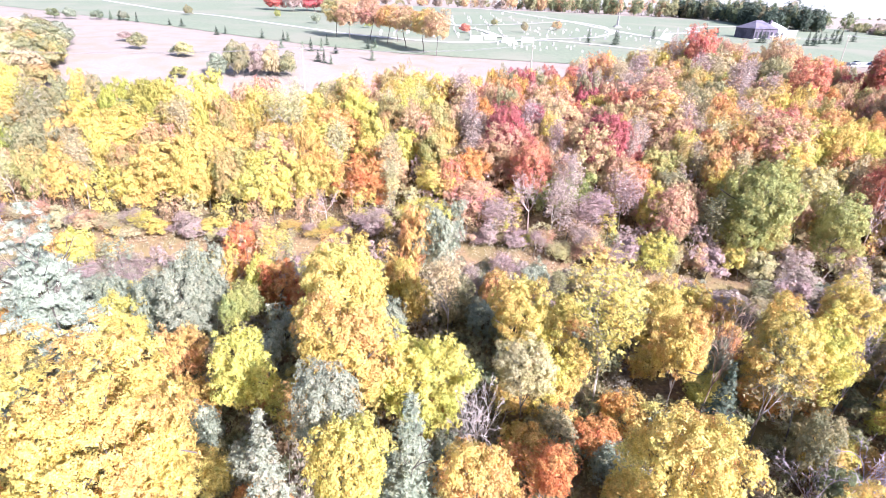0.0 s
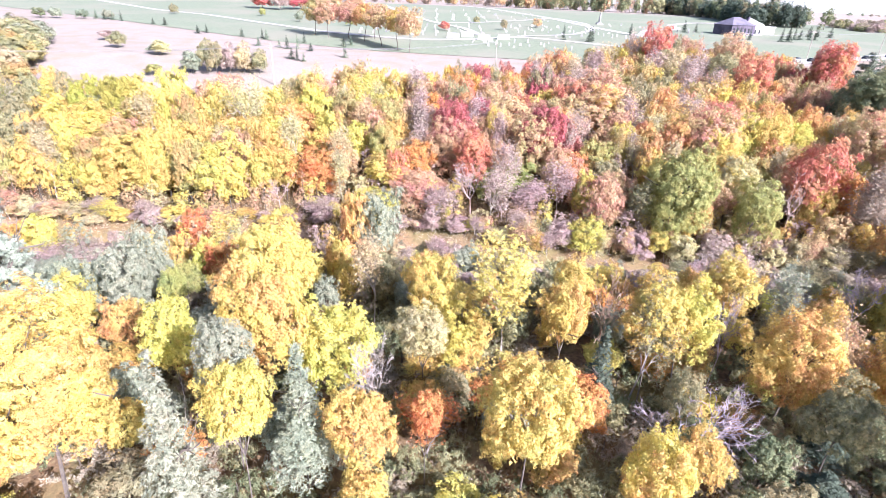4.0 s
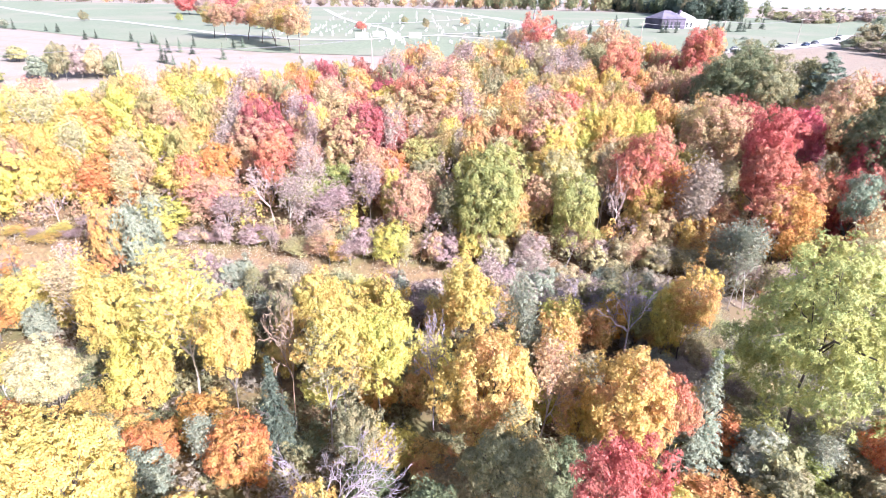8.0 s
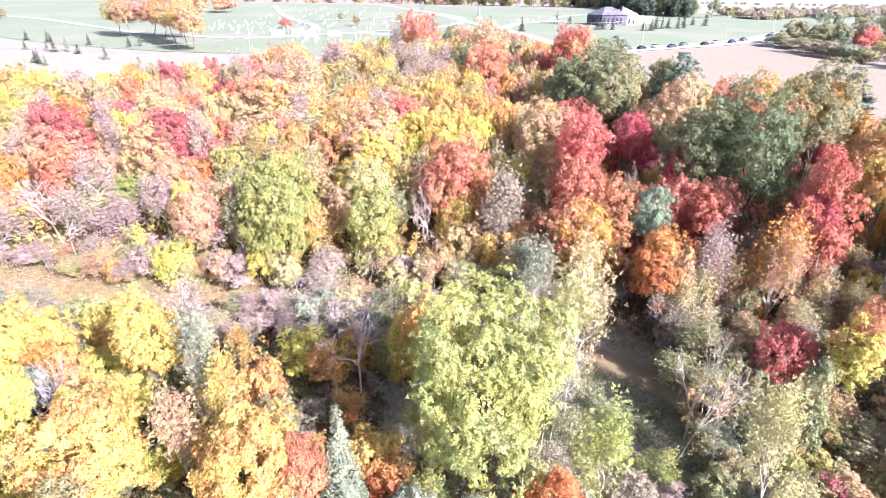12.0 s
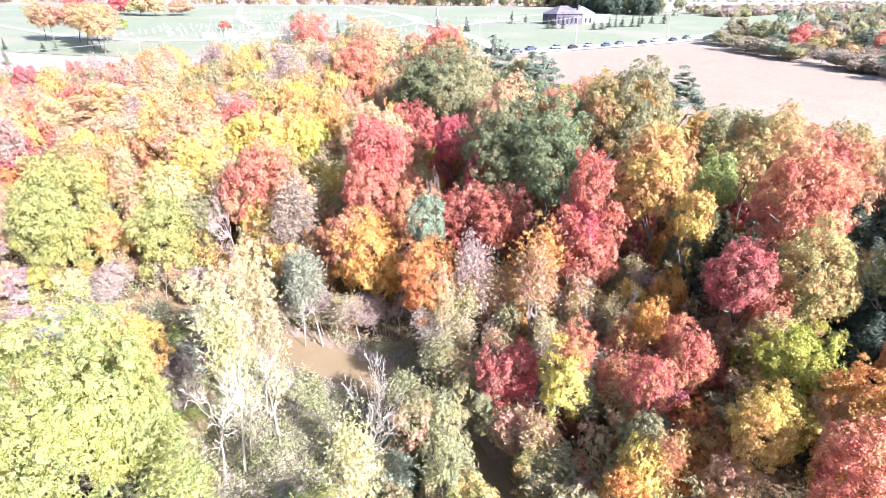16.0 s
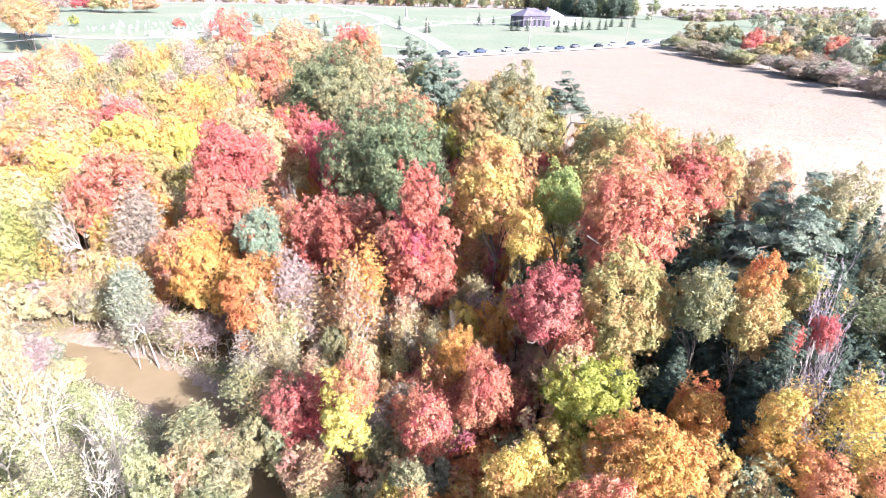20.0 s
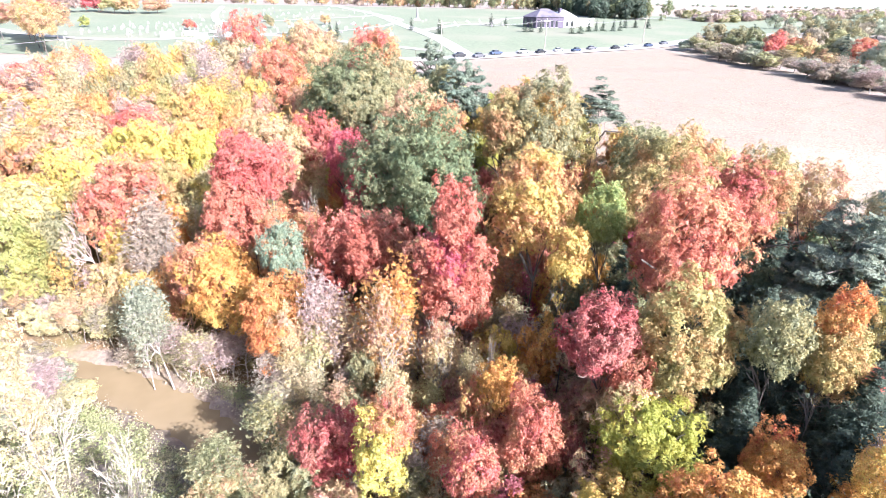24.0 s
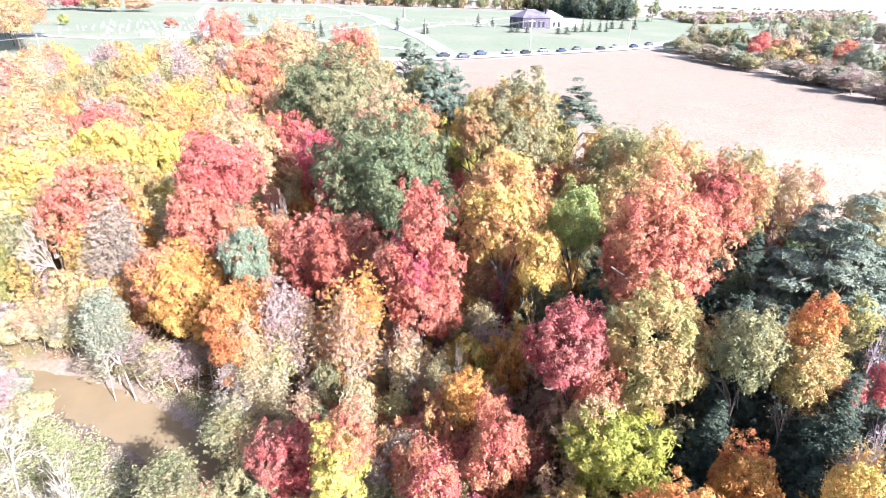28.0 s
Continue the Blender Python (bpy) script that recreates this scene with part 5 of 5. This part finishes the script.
def obelisk(x, y):
    o = new("monument")
    o.location = (x, y, float(ground_z(x, y)))
    tagged(o, "grey stone monument on a stepped base in the lawn", "monument")
    part("base", boxes((-2, 2, -2, 2, 0, 0.5), (-1.4, 1.4, -1.4, 1.4, 0.5, 1.1)), STONE, o)
    bm = bmesh.new()
    bmesh.ops.create_cone(bm, cap_ends=True, segments=4, radius1=0.9, radius2=0.35, depth=5, matrix=Matrix.Translation((0, 0, 3.6)))
    part("shaft", bm, STONE, o)


obelisk(104, 330)
for wx, wy in ((15, 216), (21, 222), (27, 214), (35, 218)):
    wl = new("memorial_wall")
    wl.location = (wx, wy, float(ground_z(wx, wy)))
    tagged(wl, "low white memorial wall on pale paving", "memorial wall", "memorial walls")
    part("plinth", boxes((-2.6, 2.6, -0.6, 0.6, 0, 0.3)), STONE, wl)
    part("panel", boxes((-2.3, 2.3, -0.3, 0.3, 0.31, 1.9)), WHITE, wl)
    part("coping", boxes((-2.5, 2.5, -0.45, 0.45, 1.91, 2.1)), STONE, wl)


def make_car(paint, label):
    c = new("car")
    bm = bmesh.new()
    sec = ((-2.25, 0.45, 0.75), (-2.1, 0.3, 0.95), (-0.9, 0.28, 1.0), (0.9, 0.28, 0.98), (2.0, 0.3, 0.85), (2.25, 0.42, 0.65))
    rows = [[bm.verts.new((x, s * w, z)) for s, z, w in ((-1, lo, 0.86), (-1, hi, 0.80), (1, hi, 0.80), (1, lo, 0.86))] for x, lo, hi in sec]
    for a, b in zip(rows[:-1], rows[1:]):
        for k in range(4):
            bm.faces.new((a[k], a[(k + 1) % 4], b[(k + 1) % 4], b[k]))
    bm.faces.new(rows[0][::-1])
    bm.faces.new(rows[-1])
    bmesh.ops.recalc_face_normals(bm, faces=bm.faces)
    part("body", bm, paint, c)
    bm = bmesh.new()
    lo = [bm.verts.new(p) for p in ((-1.5, -0.78, 0.98), (1.0, -0.78, 0.97), (1.0, 0.78, 0.97), (-1.5, 0.78, 0.98))]
    hi = [bm.verts.new(p) for p in ((-1.0, -0.62, 1.42), (0.4, -0.62, 1.45), (0.4, 0.62, 1.45), (-1.0, 0.62, 1.42))]
    for k in range(4):
        bm.faces.new((lo[k], lo[(k + 1) % 4], hi[(k + 1) % 4], hi[k]))
    part("windows", bm, GLASS, c)
    part("roof", boxes((-0.98, 0.38, -0.6, 0.6, 1.43, 1.48)), paint, c)
    for x in (-1.35, 1.4):
        for y in (-0.8, 0.8):
            bm = bmesh.new()
            bmesh.ops.create_cone(bm, cap_ends=True, segments=14, radius1=0.32, radius2=0.32, depth=0.22, matrix=Matrix.Translation((x, y, 0.32)) @ Matrix.Rotation(radians(90), 4, "X"))
            part("wheel", bm, RUBBER, c)
    return tagged(c, label + " car on the pale road", "car", "cars along the road")


def cars():
    protos = [make_car(p, n) for p, n in zip(PAINT, ("black", "dark grey", "dark blue", "silver"))]
    line = [(113, 178), (119, 177.6), (125, 184), (134, 187.5), (140, 188.5), (147, 193.5), (153, 194), (160, 199.5), (169, 201.5), (176, 207), (184, 209.5), (193, 217), (214, 233), (224, 245)]
    for i, (x, y) in enumerate(line):
        m = pose(x, y, float(ground_z(x, y)) + 0.22, 0, -1, 28 + (180 if i % 3 == 0 else 0)) @ Matrix.Scale(0.9, 4)
        if i < 4:
            protos[i].matrix_basis = m
        else:
            copy_thing(protos[(i * 7) % 4 if i % 4 else 0], m)


cars()


def utility_pole(x, y, h, turn):
    p = new("utility_pole")
    p.location, p.rotation_euler = (x, y, float(ground_z(x, y)) - 0.2), (0, 0, radians(turn))
    tagged(p, "weathered wooden utility pole with crossarm", "utility pole", "utility poles")
    v, f = tubes([(np.zeros(3), np.array([0, 0, h]), 0.17, 0.11)], 8)
    mesh_ob("pole", v, f, POLE, p)
    part("crossarm", boxes((-1.3, 1.3, -0.06, 0.06, h - 0.9, h - 0.75)), POLE, p)
    for dx in (-1.2, 0, 1.2):
        v, f = tubes([(np.array([dx, 0, h - 0.75]), np.array([dx, 0, h - 0.5]), 0.06, 0.04)], 6)
        mesh_ob("insulator", v, f, STONE, p)
    return np.array([x, y, float(ground_z(x, y)) - 0.2 + h - 0.5])


def wire_mesh(pts, rad):
    """One continuous thin wire through the points."""
    p = np.array(pts)
    d = unit(np.gradient(p, axis=0))
    side = unit(np.cross(d, [0, 0, 1.0]))
    up = np.cross(side, d)
    v = np.stack([p + side * rad, p + up * rad, p - side * rad, p - up * rad], 1).reshape(-1, 3)
    f = [(4 * i + k, 4 * i + (k + 1) % 4, 4 * i + 4 + (k + 1) % 4, 4 * i + 4 + k) for i in range(len(p) - 1) for k in range(4)]
    return v, f


def wire_line(posts, spread, name_label, mat):
    """Three sagging wires from post to post."""
    for off in (-spread, 0, spread):
        line = []
        for a, b in zip(posts[:-1], posts[1:]):
            d = unit((b - a) * np.array([1, 1, 0]))
            o = np.array([-d[1], d[0], 0]) * off
            line += [a + o + (b - a) * k / 10 - np.array([0, 0, 4 * 1.2 * (k / 10) * (1 - k / 10)]) for k in range(10)]
        v, f = wire_mesh(line + [posts[-1] + o], 0.02)
        tagged(mesh_ob("power_line", v, f, mat), name_label, "power line", "overhead wires")


posts = [utility_pole(x, y, 10, a) for x, y, a in ((108, 182, 20), (143, 196, 24), (184, 215, 28), (230, 255, 38), (285, 284, 30))]
wire_line(posts, 1.2, "overhead wire strung between roadside poles", WIRE)
posts = [utility_pole(x, y, 9.5, a) for x, y, a in ((-190, 118, 95), (-105, 112, 95), (-30, 126, 80), (24, 140, 75))]
wire_line(posts, 1.2, "overhead wire crossing the dry meadow", WIRE)

# ---- trees of the lawns, hedgerow and far woods ----
def ground_tree(kind, colour, x, y, h, r, where, proto="bush"):
    plant(kind, colour, x, y, float(hill(x, y)) + h, r, h * 0.97, 0.0, where, None if kind != "round" else proto)


lr = np.random.default_rng(21)
for x, y, h, r, c in ((-31, 203, 13, 4.4, "pale_orange"), (-24, 205, 13, 4.8, "pale_orange"), (-17, 196, 13.5, 4.6, "gold_orange"), (-10, 186, 14, 4.8, "pale_orange"), (-4, 178, 14, 4.6, "gold_orange"), (0, 172, 13.5, 4.2, "pale_orange"), (-37, 209, 12, 4.2, "olive_gold"), (-14, 203, 12.5, 4.6, "pale_orange")):
    plant("round", c, x, y, float(hill(x, y)) + h, r, h * 0.62, 0.0, "on the lawn", "round")
for x, y, c in ((-96, 345, "red"), (-84, 340, "pink"), (-74, 350, "red"), (-62, 342, "pale_yellow"), (-52, 338, "pale_orange"), (-40, 345, "pale_orange")):
    ground_tree("round", c, x, y, lr.uniform(9, 13), lr.uniform(5, 7), "on the lawn")
for x, y in ((-77, 200), (-75, 203), (-60, 196), (-52, 193), (-50, 191), (-36, 186), (-22, 181), (-20, 184), (-48, 175), (-41, 173), (-38, 171), (-35, 172), (-30, 168), (-30, 150), (-32, 152), (-28, 149), (-18, 158),
             (-140, 240), (-133, 236), (-128, 233), (-124, 232), (-119, 229), (-104, 224), (-98, 221)):
    ground_tree("conifer", "blue_green" if lr.uniform() < 0.5 else "dark_green", x, y, lr.uniform(2.5, 4.5), lr.uniform(0.6, 1.0), "on the lawn")
for x, y in ((150, 262), (153, 264), (157, 262), (170, 258), (174, 259), (182, 272), (186, 274), (190, 276), (195, 276), (199, 278), (111, 246), (112, 249), (100, 262), (70, 222), (72, 226), (60, 224), (210, 300), (216, 302), (222, 300), (148, 300), (140, 296)):
    ground_tree("conifer", "dark_green", x, y, lr.uniform(4, 6.5), lr.uniform(1.0, 1.6), "on the lawn")
for x, y, c in ((-30, 250, "leaf_green"), (-55, 262, "grey_green"), (12, 246, "red_orange"), (40, 262, "olive"), (60, 286, "pale_orange"), (30, 300, "olive"), (-80, 290, "leaf_green"), (-120, 280, "olive"), (-84, 160, "olive"), (-60, 130, "leaf_green"), (-46, 140, "yellow_green"), (-53, 134, "grey_green"), (-40, 137, "pale_yellow")):
    ground_tree("round", c, x, y, lr.uniform(3, 5.5), lr.uniform(1.6, 2.6), "in the grass")
for i in range(62):
    y = lr.uniform(118, 172)
    x = lr.uniform(-106 - (y - 121) * 0.72, -86 - (y - 127) * 0.58)
    ground_tree("round", ("pale_yellow", "olive", "pale_yellow", "olive_gold", "grey_green")[i % 5], x, y, lr.uniform(5, 8), lr.uniform(3, 4.2), "in the meadow")
for x, y, h, c in ((-52, 133, 6, "grey_green"), (-49, 135, 8, "olive"), (-46, 133, 8.5, "olive"), (-43, 134, 7.5, "pink"), (-39.5, 134, 8, "pale_yellow"), (-36, 135, 6, "olive")):
    ground_tree("round", c, x, y, h, 2.2, "at the meadow's edge")
for x, y, h, c in ((-128, 236, 4, "grey_green"), (-137, 233, 4, "blue_green"), (-146, 231, 4.5, "grey_green"), (-152, 230, 4, "dark_leaf"), (-67, 150, 4, "pale_yellow"), (-69, 152, 3, "grey_green"), (-95, 175, 3, "pink")):
    ground_tree("round", c, x, y, h, 2.4, "in the grass")

# hedgerow along the far edge of the stubble field, with trees behind
for i in range(84):
    y = lr.uniform(58, 203)
    x = float(np.interp(y, (40, 72, 112, 150, 204), (216, 199, 195, 194, 186))) + lr.uniform(2.5, 13)
    ground_tree("sparse" if i % 4 == 0 else "round", ("brown", "grey_green", "pink", "brown", "olive", "brown")[i % 6], x, y, lr.uniform(3, 5.8), lr.uniform(2.4, 4.0), "in the hedgerow")
for i in range(74):
    y = lr.uniform(84, 206)
    x = float(np.interp(y, (40, 72, 112, 150, 204), (216, 199, 195, 194, 186))) + lr.uniform(16, 62)
    if i % 6 == 0:
        ground_tree("conifer", "dark_green", x, y, lr.uniform(8, 12), lr.uniform(1.8, 2.6), "behind the hedgerow")
        continue
    ground_tree("round", ("leaf_green", "olive", "grey_green", "grey_green", "olive_gold", "olive", "pale_yellow", "dark_leaf", "pale_orange", "blue_green", "brown", "red_orange")[i % 12], x, y, lr.uniform(5.5, 10.5), lr.uniform(2.8, 4.6), "behind the hedgerow")


def far_wood(name, xs, label, colours, seed, depth=28, h=(9, 15), n=150):
    """A belt of distant trees, joined: crowns of leaf cards over short trunks, along a line of places."""
    r = np.random.default_rng(seed)
    line = np.array(xs, float)
    s = np.concatenate([[0], np.cumsum(np.hypot(*np.diff(line, axis=0).T))])
    for ci, colour in enumerate(colours):
        pos, nrm, segs = [], [], []
        for _ in range(n // len(colours)):
            q = r.uniform(0, s[-1])
            x, y = np.interp(q, s, line[:, 0]) + r.normal() * 4, np.interp(q, s, line[:, 1]) + r.uniform(0, depth)
            hh, rr = r.uniform(*h), r.uniform(3.0, 5.0)
            g = float(hill(x, y))
            p, d = crown_points(r, 300, 12, 0.42, bush_shape)
            pos.append(p * np.array([rr, rr, hh * 0.57]) + np.array([x, y, g - hh * 0.14]))
            nrm.append(d)
            segs.append((np.array([x, y, g - 0.3]), np.array([x, y, g + hh * 0.45]), 0.2, 0.12))
        p, d = np.concatenate(pos), np.concatenate(nrm)
        ob = new(name, cards_mesh(name, leaf_cards(p, unit(d + r.normal(size=d.shape) * 0.5), 0.95, r), LEAF[colour]))
        tagged(ob, label, "woods", kind="stuff")
        v, f = tubes(segs, 5)
        mesh_ob("stem", v, f, BARK, ob)


far_wood("far_woods", [(215, 505), (232, 440), (222, 385), (238, 362), (256, 356)], "dark distant wood beyond the chapel", ("dark_leaf", "dark_green", "dark_green", "olive"), 31, 26, (12, 18), 200)
far_wood("far_woods", [(60, 520), (140, 505), (225, 490)], "autumn wood beyond the cemetery", ("dark_leaf", "olive", "pale_orange"), 36, 30, (12, 17), 90)
far_wood("far_woods", [(-700, 620), (-400, 540), (-150, 500), (60, 520)], "autumn wood beyond the cemetery lawns", ("olive", "pale_orange", "brown"), 32, 40, (7, 12), 170)
far_wood("far_woods", [(280, 350), (360, 380), (470, 430)], "brown trees and brush beyond the lawn", ("brown", "olive", "pink"), 33, 40, (4, 7), 140)
far_wood("far_woods", [(300, 250), (360, 200), (460, 180), (600, 220)], "mixed trees beyond the hedgerow", ("olive", "grey_green", "brown"), 34, 70, (6, 11), 170)
# The dull pale leaf colours stand in for haze over the distance.
far_wood("far_woods", [(-1400, 1300), (-500, 1150), (400, 1150), (1200, 1050), (1900, 900)], "woods along the horizon with haze put into their colours", ("brown", "grey_green"), 35, 120, (3, 6), 220)


def stubble():
    """Cut stalks over the near part of the field."""
    r = np.random.default_rng(41)
    q = np.stack([r.uniform(104, 240, 22000), r.uniform(52, 205, 22000)], -1)
    inner = np.interp(q[:, 1], (52, 73, 98, 135, 168, 204), (150, 132, 113, 105, 111, 180)) + 2
    outer = np.interp(q[:, 1], (40, 72, 112, 150, 204), (216, 199, 195, 194, 186)) - 2
    q = q[(q[:, 0] > inner) & (q[:, 0] < outer) & (q[:, 1] < 0.45 * q[:, 0] + 116)]
    scatter_cards("stubble", STUBBLE, "short tan stalks left on the harvested field", "stubble", q, 0.4, 0.3, 4, 0.11, 42)


stubble()
